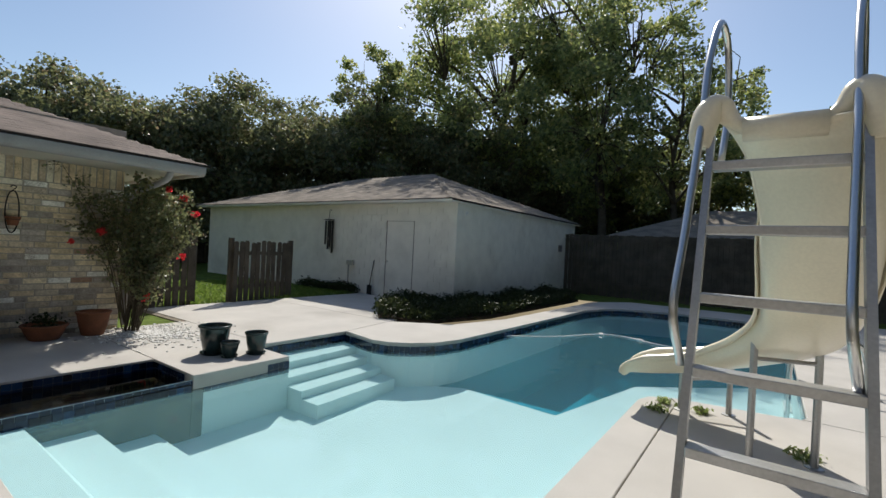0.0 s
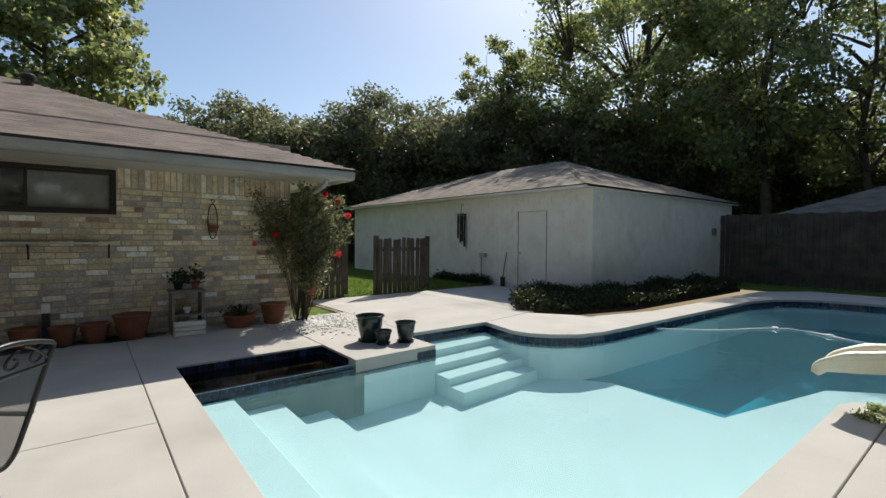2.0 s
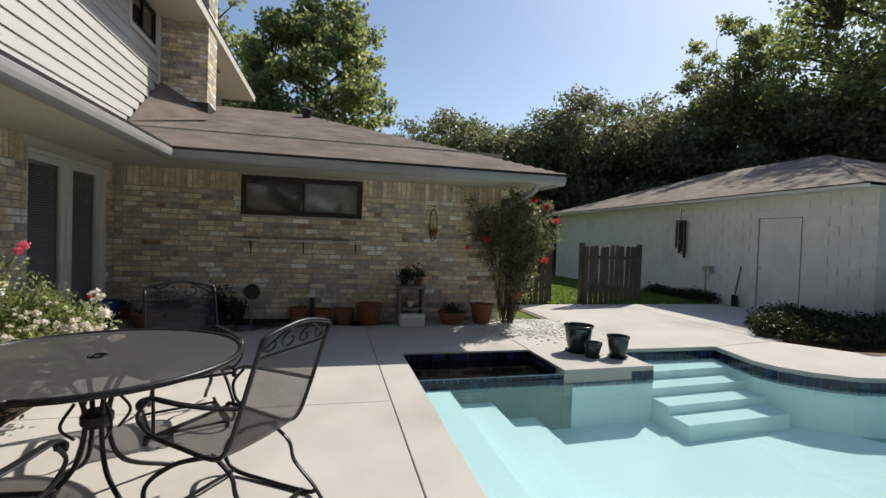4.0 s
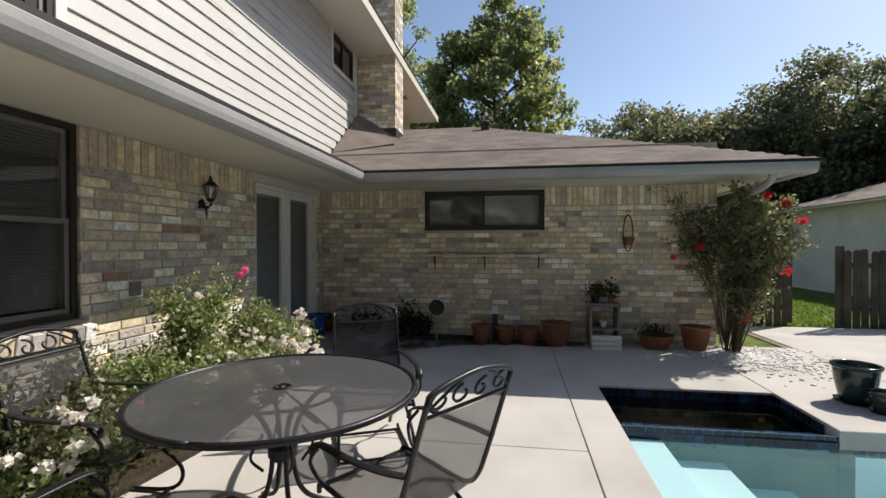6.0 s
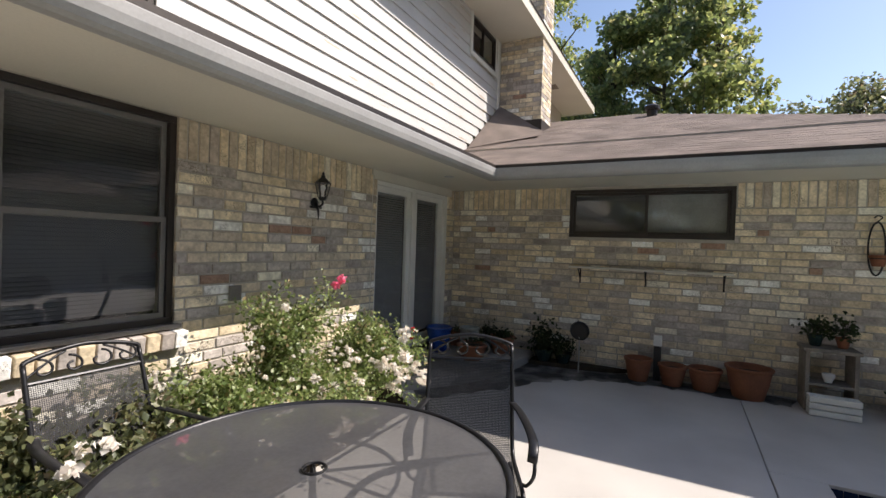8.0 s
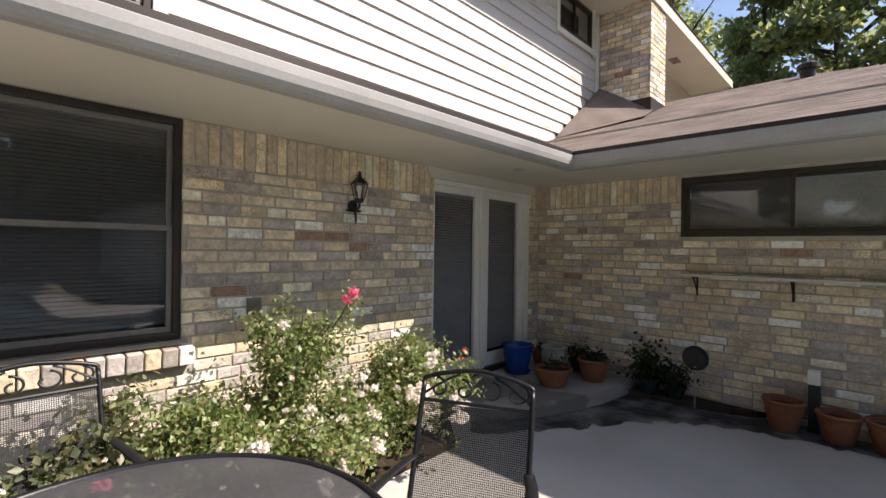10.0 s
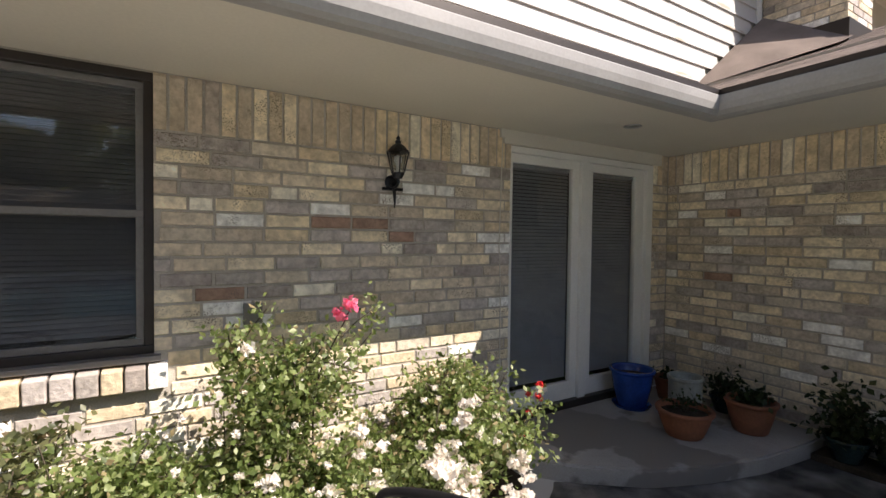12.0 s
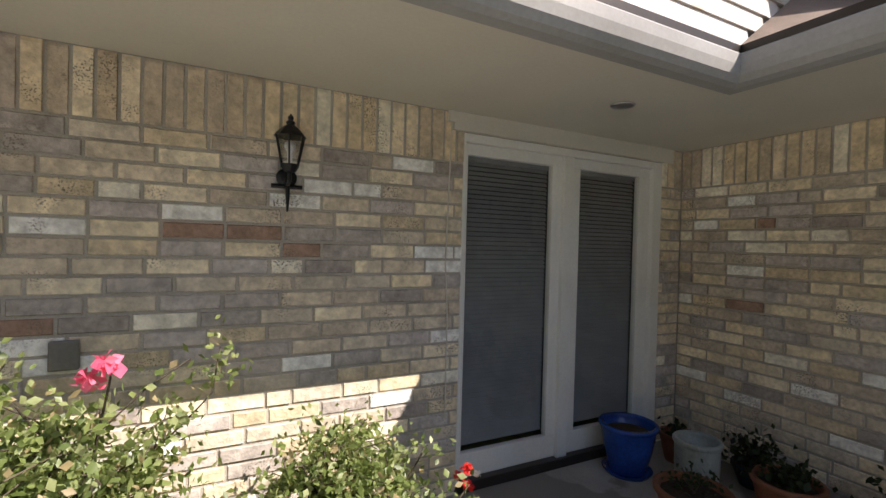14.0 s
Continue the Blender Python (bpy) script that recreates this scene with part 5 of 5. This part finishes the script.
rg = np.random.default_rng(3)
canes = []
for i in range(70):
    x = -5.95 + 3.3 * i / 69 + rg.normal() * .04
    mass = .36 + .22 * math.exp(-((x + 5.75) / .32) ** 2) + .14 * math.exp(-((x + 4.2) / .5) ** 2)
    canes.append((x, -3.4 + rg.normal() * .09, x + rg.normal() * .13, -3.02 + rg.normal() * .27, mass * (1 if x < -3.7 else .8) + rg.uniform(-.12, .13), 1.0 if x < -3.7 else .6))
for i in range(10):
    canes.append((-4.72, -3.35, -4.72 + rg.normal() * .19, -3.2 + rg.normal() * .12, rg.uniform(.8, 1.13), .8))
for i in range(7):
    canes.append((-5.7, -3.4, -5.75 + rg.normal() * .28, -3.3 + rg.normal() * .1, rg.uniform(.6, .88), .45))
canes.append((-4.9, -3.2, -4.95, -2.92, 1.24, .25))
bl = [(-4.94, -2.9, 1.27, .045, PETAL_PINK), (-4.90, -2.92, 1.22, .04, PETAL_PINK), (-4.55, -3.05, 1.08, .035, PETAL_WHITE)]
for i in range(20):
    x, y, z = -5.3 + rg.normal() * .42, -2.72 + rg.normal() * .15, .52 + rg.normal() * .12
    for k in range(5):
        bl.append((x + rg.normal() * .035, y + rg.normal() * .03, z + rg.normal() * .03, rg.uniform(.024, .042), PETAL_WHITE))
for i in range(70):
    bl.append((-4.9 + rg.normal() * .6, -3.0 + rg.normal() * .16, .62 + rg.normal() * .14, rg.uniform(.012, .02), PETAL_WHITE))
for i in range(8):
    bl.append((-3.15 + rg.normal() * .1, -2.62 + rg.normal() * .1, .56 + rg.normal() * .08, .042, PETAL_WHITE))
for i in range(1):
    bl.append((-3.7 + rg.normal() * .2, -2.8 + rg.normal() * .12, .62 + rg.normal() * .08, .04, PETAL_PINK))
for i in range(5):
    bl.append((-6.12 + rg.normal() * .06, -3.02 + rg.normal() * .08, .50 + rg.normal() * .1, .028, PETAL_RED))
rose_bush("rose_bush", "sprawling rose bushes with white and pink blooms along the wall", canes, 720, .0225, bl, 5)
low = []
for i in range(26):
    x = -3.75 + 1.25 * i / 25 + rg.normal() * .04
    low.append((x, -3.4 + rg.normal() * .08, x + rg.normal() * .12, -3.2 + rg.normal() * .16, rg.uniform(.4, .62), 1.0))
rose_bush("rose_bush", "green leafy rose bush with few blooms under the window", low, 560, .027, [(-3.3, -2.95, .6, .03, PETAL_WHITE), (-2.9, -2.95, .55, .03, PETAL_WHITE)], 15, leafage=LEAF_DARK)
tagged(part("planting_bed", prism([(-6.2, -3.74), (-2.4, -3.74), (-2.5, -3.0), (-4.2, -2.78), (-5.9, -2.85), (-6.2, -3.2)], -.02, .035), M["soil"]), "dark soil bed below the roses", "bed", kind="structure")

canes = []
for i in range(30):
    a = rg.uniform(0, 6.28)
    h = 1.0 + 1.15 * rg.random() ** .7
    sp = (.10 + .40 * (h / 2.1) ** 2) * rg.uniform(.5, 1.1)
    canes.append((-8.15 + rg.normal() * .05, 2.45 + rg.normal() * .07, -8.05 + math.cos(a) * sp * .8, 2.58 + math.sin(a) * sp * 1.25, h, .9))
for i in range(7):
    canes.append((-8.2, 2.4, -8.36 + rg.normal() * .04, 1.95 + rg.normal() * .2, rg.uniform(1.3, 2.05), .5))
canes.append((-8.2, 2.35, -8.3, 1.58, 2.33, .35))
for i in range(9):
    canes.append((-8.12 + rg.normal() * .05, 2.45 + rg.normal() * .05, -8.02 + rg.normal() * .13, 2.5 + rg.normal() * .16, rg.uniform(.5, 1.0), .35))
for i in range(4):
    canes.append((-8.1, 2.5, -7.95 + rg.normal() * .08, 3.1 + rg.normal() * .1, rg.uniform(1.5, 1.9), .5))
bl = [(-8.0, 2.8, 2.15, .06, PETAL_RED), (-7.95, 3.02, 2.04, .07, PETAL_RED), (-7.9, 3.17, 1.8, .07, PETAL_RED), (-8.1, 2.0, 1.46, .07, PETAL_RED), (-7.95, 3.02, 1.13, .065, PETAL_RED), (-8.0, 2.55, .51, .075, PETAL_RED), (-8.3, 1.72, 1.3, .05, PETAL_RED)]
rose_bush("rose_bush", "tall climbing rose with coral red blooms at the brick corner", canes, 330, .034, bl, 9, leafage=LEAF_DARK)

# white gravel under the climbing rose
rng = np.random.default_rng(8)
bm = bmesh.new()
for i in range(1300):
    r, a = abs(rng.normal()) * .38, rng.uniform(0, 6.28)
    x, y, s = -7.75 + r * math.cos(a) * 1.4, 2.62 + r * math.sin(a), rng.uniform(.012, .03)
    if x < -8.48:
        continue
    m = Matrix.Translation((x, y, s * .25)) @ Euler((0.0, 0.0, rng.uniform(0, 6))).to_matrix().to_4x4() @ Matrix.Diagonal((s, s * .8, s * .45, 1))
    bmesh.ops.create_icosphere(bm, subdivisions=1, radius=1, matrix=m)
gravel = tagged(part("gravel", bm, M["stone_white"]), "scattered white gravel under the climbing rose", "gravel", kind="stuff")

# ---- ground cover along the garage ----
def ground_cover(name, outline, n, h, label, seed, size=.06):
    rng = np.random.default_rng(seed)
    xs, ys = [p[0] for p in outline], [p[1] for p in outline]
    p = np.stack([rng.uniform(min(xs), max(xs), n * 3), rng.uniform(min(ys), max(ys), n * 3)], 1)
    ok = np.zeros(len(p), bool)
    k = len(outline)
    for i in range(k):
        (xa, ya), (xb, yb) = outline[i], outline[(i + 1) % k]
        c = ((ya > p[:, 1]) != (yb > p[:, 1])) & (p[:, 0] < (xb - xa) * (p[:, 1] - ya) / (yb - ya + 1e-9) + xa)
        ok ^= c
    p = p[ok][:n]
    hh = h * (.65 + .35 * np.sin(p[:, 0] * 3.1 + 1) * np.cos(p[:, 1] * 2.3)) * rng.uniform(.3, 1.1, len(p))
    q = np.concatenate([p, hh[:, None]], 1) + rng.normal(size=(len(p), 3)) * .05
    q[:, 2] = np.abs(q[:, 2])
    return tagged(leaves(name, q, np.full(len(q), size), LEAF_LOW, seed=seed, long=3.0), label, "ground cover", kind="stuff")


BED = [(-8.25, 9.24), (-7.9, 7.4), (-6.75, 6.25), (-5.85, 6.85), (-5.45, 8.4), (-5.42, 14.1), (-7.15, 15.2), (-7.15, 9.24)]
tagged(part("planting_bed", prism(BED, -.05, .012), M["soil"]), "dark soil bed beside the garage", "bed", kind="structure")
ground_cover("ground_cover", BED, 30000, .3, "dark grassy ground cover along the garage wall", 3, .03)
ground_cover("ground_cover", [(-12.8, 9.22), (-12.8, 8.75), (-11.2, 8.7), (-10.4, 8.9), (-10.4, 9.22)], 3500, .28, "dark weeds at the foot of the garage wall", 4, .03)

# ---- garage details ----
chime = thing("wind_chime", "black metal tube wind chime hanging on the garage wall", "wind chime", (-11.85, GY - .12, 1.15))
part("hook", tube(curve([(0, .11, 1.32), (0, .02, 1.36), (0, 0, 1.25), (0, 0, 1.05)], 4), .008, None, 6), M["iron"], chime)
part("disc", lathe([(.16, 1.02), (.17, 1.03), (.16, 1.045)], 18), M["iron"], chime)
for k, (x, lo) in enumerate(((-.15, .25), (-.05, .1), (.06, .16), (.15, -.02))):
    part("chime_tube", tube([(x, .02 * (k % 2), lo), (x, .02 * (k % 2), 1.0)], .032, None, 10), M["iron"], chime)
part("clapper", lathe([(.001, .4), (.06, .42), (.06, .45), (.001, .47)], 12), M["wood_grey"], chime)
flood = thing("flood_light", "small white twin flood light under the garage eaves", "lamp", (-7.0, GY + .35, 2.45))
part("base", boxes(((-.19, -.06, -.04), (-.15, .06, .08)), bevel=.005), M["white_plastic"], flood)
for s in (-.1, .1):
    part("head", lathe([(.02, 0), (.045, .05), (.06, .11), (.055, .112), (.001, .1)], 14), M["white_plastic"], flood).matrix_basis = pose(-.13, s, .0, 115, 0, 60 if s < 0 else 110)
tap = thing("standpipe", "old grey standpipe with a tap by the garage wall", "tap", (-10.9, GY - .1, 0))
part("pipe", tube([(0, 0, -.03), (0, 0, .85)], .022, None, 8), M["alu"], tap)
part("valve", boxes(((-.05, -.05, .82), (.2, .05, .95)), bevel=.01), M["alu"], tap)
tool = thing("spade", "rusty spade leaning on the garage wall", "spade", (-9.95, GY - .12, 0))
part("handle", tube([(0, 0, .25), (.06, .09, 1.0)], .014, None, 8), M["bark"], tool)
part("blade", boxes(((-.09, -.01, 0), (.09, .01, .28)), bevel=.004), M["iron"], tool)
tagged(part("wall_box", boxes(((GX, 16.3, 1.55), (GX + .06, 16.55, 1.8)), bevel=.006), M["grey_frame"]), "small grey box on the garage side wall", "box")


# ---- picket fence with open gate ----
def picket_run(label, a, b, h, seed):
    rng = random.Random(seed)
    L = math.hypot(b[0] - a[0], b[1] - a[1])
    root = thing("picket_fence", label, "fence", (*a, 0), math.degrees(math.atan2(b[1] - a[1], b[0] - a[0])))
    n = int(L / .155)
    for k in range(n):
        x, hh = k * .155, h + rng.uniform(-.03, .03)
        bm = prism([(0, 0), (.12, 0), (.12, .02), (0, .02)], 0, 1)
        for v in bm.verts:
            v.co.z = -.02 + v.co.z * hh
        es = [e for e in bm.edges if abs(e.verts[0].co.z - hh + .02) < 1e-4 and abs(e.verts[1].co.z - hh + .02) < 1e-4 and abs(e.verts[0].co.x - e.verts[1].co.x) < 1e-4]
        bmesh.ops.bevel(bm, geom=es, offset=.035, segments=1, affect="EDGES")
        ob = part("picket", bm, M["fence"], root)
        ob.location, ob.rotation_euler = (x, 0, 0), (0, rng.uniform(-.02, .02), 0)
    for z in (.3, h - .35):
        part("rail", boxes(((0, .021, z), (L, .06, z + .09)), bevel=.004), M["fence"], root)
    for x in (0, L):
        part("post", boxes(((x - .05, .061, -.03), (x + .05, .15, h + .04)), bevel=.005), M["fence"], root)
    return root


picket_run("short weathered grey picket fence beside the climbing rose", (-10.2, 3.05), (-10.45, 4.45), 1.45, 2)
picket_run("weathered grey picket fence standing out from the garage", (-10.3, 5.2), (-10.55, 6.95), 1.42, 3)
tagged(part("hedge_fence", boxes(((-26.2, -12, -.03), (-26, 32, 1.9)), ((-26, 31.8, -.03), (-6.8, 32, 1.9)), ((-26, -12.2, -.03), (-15.5, -12, 1.9))), M["fence"]), "dark board fence behind the boundary trees", "fence")
tagged(part("hedge_fence", boxes(((8.0, -9, -.03), (8.15, 17, 2.1))), M["fence"]), "dark board fence closing the garden", "fence")


# ---- pool slide ----
slide = thing("pool_slide", "cream fibreglass pool slide with an aluminium ladder", "slide")
LX0, LX1 = -.755, -.155
ly = lambda z: 1.56 + .375 * z
for x in (LX0, LX1):
    bm = bmesh.new()
    a, b = Vector((x, ly(0), 0)), Vector((x, ly(2.12), 2.12))
    rings = [[bm.verts.new(p + Vector(q)) for q in ((-.016, -.035, 0), (.016, -.035, 0), (.016, .035, 0), (-.016, .035, 0))] for p in (a, b)]
    for i in range(4):
        bm.faces.new((rings[0][i], rings[0][(i + 1) % 4], rings[1][(i + 1) % 4], rings[1][i]))
    bm.faces.new(rings[0][::-1]), bm.faces.new(rings[1])
    bmesh.ops.recalc_face_normals(bm, faces=bm.faces)
    part("ladder_rail", bm, M["alu"], slide)
    hoop = curve([(x - .035, ly(1.0), 1.0), (x - .07, ly(1.2) - .12, 1.25), (x - .06, ly(1.6) - .11, 1.6), (x - .04, ly(2.2) - .1, 2.2), (x - .035, ly(2.5) - .08, 2.55), (x - .01, ly(2.6) + .08, 2.83), (x + .02, ly(2.5) + .29, 2.73), (x + .03, ly(2.4) + .35, 2.35), (x + .02, ly(2.2) + .31, 2.05)], 6)
    part("handrail", tube(hoop, .019, None, 10), M["steel"], slide, "bright metal tube", smooth=True)
for z in (.02, .335, .655, .965, 1.28, 1.60, 1.925):
    part("rung", boxes(((LX0 + .017, ly(z) - .045, z), (LX1 - .017, ly(z) + .04, z + .045)), bevel=.006), M["alu"], slide)
line = curve([(-.435, 2.36, 2.17), (-.385, 2.50, 2.07), (-.33, 2.62, 1.85), (-.285, 2.74, 1.6), (-.265, 2.92, 1.36), (-.26, 3.2, 1.14), (-.28, 3.55, .97), (-.36, 3.9, .83), (-.52, 4.22, .68), (-.78, 4.46, .54), (-1.10, 4.55, .44), (-1.40, 4.56, .38), (-1.56, 4.56, .35), (-1.62, 4.56, .30)], 5)
bm = bmesh.new()
rows, side = [], None
for i, p in enumerate(line):
    d = (line[min(i + 1, len(line) - 1)] - line[max(i - 1, 0)])
    flat = Vector((d.x, d.y, 0))
    if flat.length > .02:
        side = Vector((d.y, -d.x, 0)).normalized()
    up = side.cross(d.normalized()).normalized()
    wd = .29 - .0014 * min(i, 40) - max(0, i - 40) * .0016
    prof = [(-1.12, .10), (-1.14, .145), (-1.06, .165), (-.98, .13), (-.94, .04), (-.8, -.01), (-.4, -.025), (0, -.03), (.4, -.025), (.8, -.01), (.94, .04), (.98, .13), (1.06, .165), (1.14, .145), (1.12, .10)]
    grow = max(.3, min(1.0, (len(line) - 1 - i) * .07 + .25)) if i > 6 else .75 + .04 * i
    rows.append([bm.verts.new(p + side * (s * wd) + up * (u * grow)) for s, u in prof])
for a, b in zip(rows, rows[1:]):
    for k in range(len(prof) - 1):
        bm.faces.new((a[k], a[k + 1], b[k + 1], b[k]))
chute = part("chute", bm, M["slide"], slide, "cream fibreglass, base yellowed for light glowing through it", smooth=True)
sol = chute.modifiers.new("thick", "SOLIDIFY")
sol.thickness = .012
for s in (-1, 1):
    c = -.455
    horn = curve([(c + s * .345, 2.31, 2.05), (c + s * .34, 2.31, 2.14), (c + s * .315, 2.33, 2.24), (c + s * .27, 2.35, 2.27), (c + s * .22, 2.35, 2.20), (c + s * .14, 2.34, 2.135)], 5)
    part("side_horn", tube(horn, [.032 + .036 * math.sin(math.pi * min(1.0, .12 + k / 26)) for k in range(len(horn))], None, 14), M["slide"], slide, smooth=True)
part("seat_lip", tube([(-.62, 2.33, 2.135), (-.29, 2.33, 2.135)], .062, None, 12), M["slide"], slide, smooth=True)
for (x, y, zt) in ((-.547, 3.80, .96), (-.155, 3.94, .94), (-1.13, 4.66, .41), (-.74, 4.83, .56)):
    leg = part("leg", tube([(x, y, 0), (x, y, zt)], .026, None, 10), M["alu"], slide)
    part("foot_plate", lathe([(.06, 0), (.06, .008), (.03, .012)], 12, centre=(x, y, 0)), M["alu"], leg)
part("leg_bar", tube([(-.547, 3.80, .76), (-.155, 3.94, .76)], .016, None, 8), M["alu"], slide)
part("leg_bar", tube([(-1.13, 4.66, .3), (-.74, 4.83, .36)], .016, None, 8), M["alu"], slide)

# pool ladder grab rails
grab = thing("pool_ladder", "chrome pool ladder rails curving over the pool edge", "pool ladder", (0, 0, 0))
for y in (6.7, 7.25):
    part("grab_rail", tube(curve([(.55, y, 0), (.53, y, .35), (.42, y, .58), (.18, y, .66), (-.08, y, .58), (-.2, y, .3), (-.22, y, -.2), (-.22, y, -1.1)], 6), .022, None, 10), M["steel"], grab, smooth=True)
    part("flange", lathe([(.06, 0), (.06, .012), (.03, .018)], 14, centre=(.55, y, 0)), M["steel"], grab)
for z in (-.35, -.65):
    part("tread", boxes(((-.26, 6.7, z), (-.17, 7.25, z + .025)), bevel=.004), M["white_plastic"], grab)
hose = thing("cleaner_hose", "thin white pool cleaner hose floating on the water", "hose", (0, 0, WATER))
part("hose", tube(curve([(-4.7, 7.2, .01), (-4.2, 7.6, .012), (-3.75, 8.1, .012), (-3.2, 9.1, .012), (-2.7, 9.2, .012), (-2.2, 8.95, .012), (-1.5, 8.9, .012), (-.6, 9.6, .01)], 8), .017, None, 6), M["white_plastic"], hose, smooth=True)
for x, y in ((-3.2, 9.1), (-2.45, 9.08)):
    part("float", lathe([(.001, -.06), (.03, -.05), (.035, 0), (.03, .05), (.001, .06)], 10), M["white_plastic"], hose).matrix_basis = pose(x, y, .015, 90, 0, 70)

# weeds in the deck cracks
for i, (x, y, r) in enumerate(((-1.31, 4.45, .09), (-1.28, 4.75, .07), (-.2, 4.1, .12), (-.95, 4.7, .07))):
    rng = np.random.default_rng(60 + i)
    p = rng.normal(size=(90, 3)) * [r * .5, r * .5, .015] + [x, y, .02]
    p[:, 2] = np.abs(p[:, 2]) + .003
    tagged(leaves("weed", p, np.full(90, .022), LEAF_ROSE, seed=60 + i, long=2.5), "small green weed growing in the deck crack", "weed")

# lawn blades beyond the picket fence
rng = np.random.default_rng(77)
p = np.stack([rng.uniform(-15.5, -10.4, 26000), rng.uniform(3.0, 9.0, 26000), np.abs(rng.normal(size=26000)) * .02], 1)
GRASS = leaf_mat("grass_blades", [(0, (0.10, 0.17, 0.03)), (0.4, (0.14, 0.22, 0.04)), (0.8, (0.19, 0.25, 0.06))], thru=.4)
tagged(leaves("grass", p, np.full(len(p), .028), GRASS, seed=77, droop=-1.5, long=3.0), "short sunlit green grass beyond the picket fence", "grass", kind="stuff")


# ---- bricks ----
BL, BH, MJ = .242, .067, .0145
brick_me = bpy.data.meshes.new("brick")
bm = bmesh.new()
RINGS = [[bm.verts.new(p) for p in ((e, y, e), (BL - e, y, e), (BL - e, y, BH - e), (e, y, BH - e))] for e, y in ((0, -.03), (0, -.004), (.004, 0))]
bm.faces.new(RINGS[2])
for ra, rb in zip(RINGS, RINGS[1:]):
    for q in range(4):
        bm.faces.new((ra[q], ra[(q + 1) % 4], rb[(q + 1) % 4], rb[q]))
bmesh.ops.recalc_face_normals(bm, faces=bm.faces)
bm.to_mesh(brick_me)
bm.free()
soldier_me = brick_me.copy()
brick_me.materials.append(M["brick"])
soldier_me.materials.append(M["soldier"])
RB = random.Random(12)


def lay(parent, axis, at, lo, hi, z0, z1, holes, near, soldier_z, seed):
    """Running-bond courses with a soldier course on top; the near stretch brick by brick, the rest joined."""
    rng = random.Random(seed)
    sets, made = {"brick_joined": ([], []), "soldier_joined": ([], [])}, 0

    def put(u0, u1, c, d, top=False):
        nonlocal made
        for h in holes:
            if u0 < h[1] and u1 > h[0] and c < h[3] - .002 and d > h[2] + .002:
                parts = [q for q in ((u0, min(u1, h[0])), (max(u0, h[1]), u1)) if q[1] - q[0] > .025]
                for q in parts:
                    put(q[0], q[1], c, d, top)
                return
        proud = rng.uniform(-.003, .003)
        if near[0] <= u0 <= near[1] and made < 298:
            ob = new("brick", soldier_me if top else brick_me)
            ob.parent = parent
            ob.scale = ((u1 - u0) / BL, 1, (d - c) / BH)
            if axis == "x":
                ob.location = (u0, at + proud, c)
            else:
                ob.location, ob.rotation_euler = (at + proud, u1, c), (0, 0, radians(-90))
            made += 1
        else:
            vs, fs = sets["soldier_joined" if top else "brick_joined"]
            k = len(vs)
            for e, w in ((0, at - .03), (0, at + proud - .004), (.004, at + proud)):
                for u, z in ((u0 + e, c + e), (u1 - e, c + e), (u1 - e, d - e), (u0 + e, d - e)):
                    vs.append((u, w, z) if axis == "x" else (w, u, z))
            fs.append((k + 8, k + 9, k + 10, k + 11))
            for o in (0, 4):
                fs.extend([(k + o + i, k + o + (i + 1) % 4, k + o + 4 + (i + 1) % 4, k + o + 4 + i) for i in range(4)])

    r, z = 0, z0
    while z + BH < soldier_z:
        u = lo - rng.uniform(0, .02) - (BL + MJ) / 2 * (r % 2)
        while u < hi:
            full = BL if rng.random() > .14 else BL * rng.choice((.45, .6, .75))
            a, b = max(u, lo), min(u + full, hi)
            if b - a > .03:
                put(a, b, z, z + BH)
            u += full + MJ
        z += BH + MJ
        r += 1
    u = lo
    while u < hi:
        put(u, min(u + BH, hi), z, z1, True)
        u += BH + MJ
    for key, (vs, fs) in sets.items():
        me = bpy.data.meshes.new("brick_courses")
        me.from_pydata(vs, [], fs)
        me.materials.append(M[key])
        bm = bmesh.new()
        bm.from_mesh(me)
        bmesh.ops.recalc_face_normals(bm, faces=bm.faces)
        bm.to_mesh(me)
        bm.free()
        ob = new("brick_courses", me)
        ob.parent = parent
        tagged(ob, kind="stuff")


lay(wall_main, "x", MY, WX + .01, -1.0, -.02, SOF - .003, [(WIN[0], WIN[1], .91, 3), (WIN[0] - .06, WIN[1] + .06, .77, .915), (DOOR[0], DOOR[1], -.1, 3)], (-6.51, -4.19), 2.15, 1)
lay(wall_wing, "y", WX, MY, 2.38, -.02, SOF - .003, [(SWIN[0], SWIN[1], SWIN[2], 3)], (-3.75, -2.05), 2.15, 2)
bm = bmesh.new()
rngc = random.Random(5)
r, z = 0, CH[4]
vs, fs = [], []
while z < CH[5]:
    for (axis, at, lo, hi) in (("y", CH[1], CH[2], CH[3]), ("x", CH[3], CH[0], CH[1])):
        u = lo - (BL + MJ) / 2 * (r % 2)
        while u < hi:
            a, b = max(u, lo), min(u + BL, hi)
            if b - a > .03:
                k, pr = len(vs), at + rngc.uniform(-.002, .003)
                for w in (at - .03, pr):
                    for uu, zz2 in ((a, z), (b, z), (b, z + BH), (a, z + BH)):
                        vs.append((uu, w, zz2) if axis == "x" else (w, uu, zz2))
                fs.extend([tuple(k + i for i in f) for f in ((4, 5, 6, 7), (0, 4, 7, 3), (5, 1, 2, 6), (7, 6, 2, 3), (0, 1, 5, 4))])
            u += BL + MJ
    z += BH + MJ
    r += 1
me = bpy.data.meshes.new("brick_courses")
me.from_pydata(vs, [], fs)
me.materials.append(M["brick_joined"])
ob = new("brick_courses", me)
ob.parent = chimney
tagged(ob, kind="stuff")
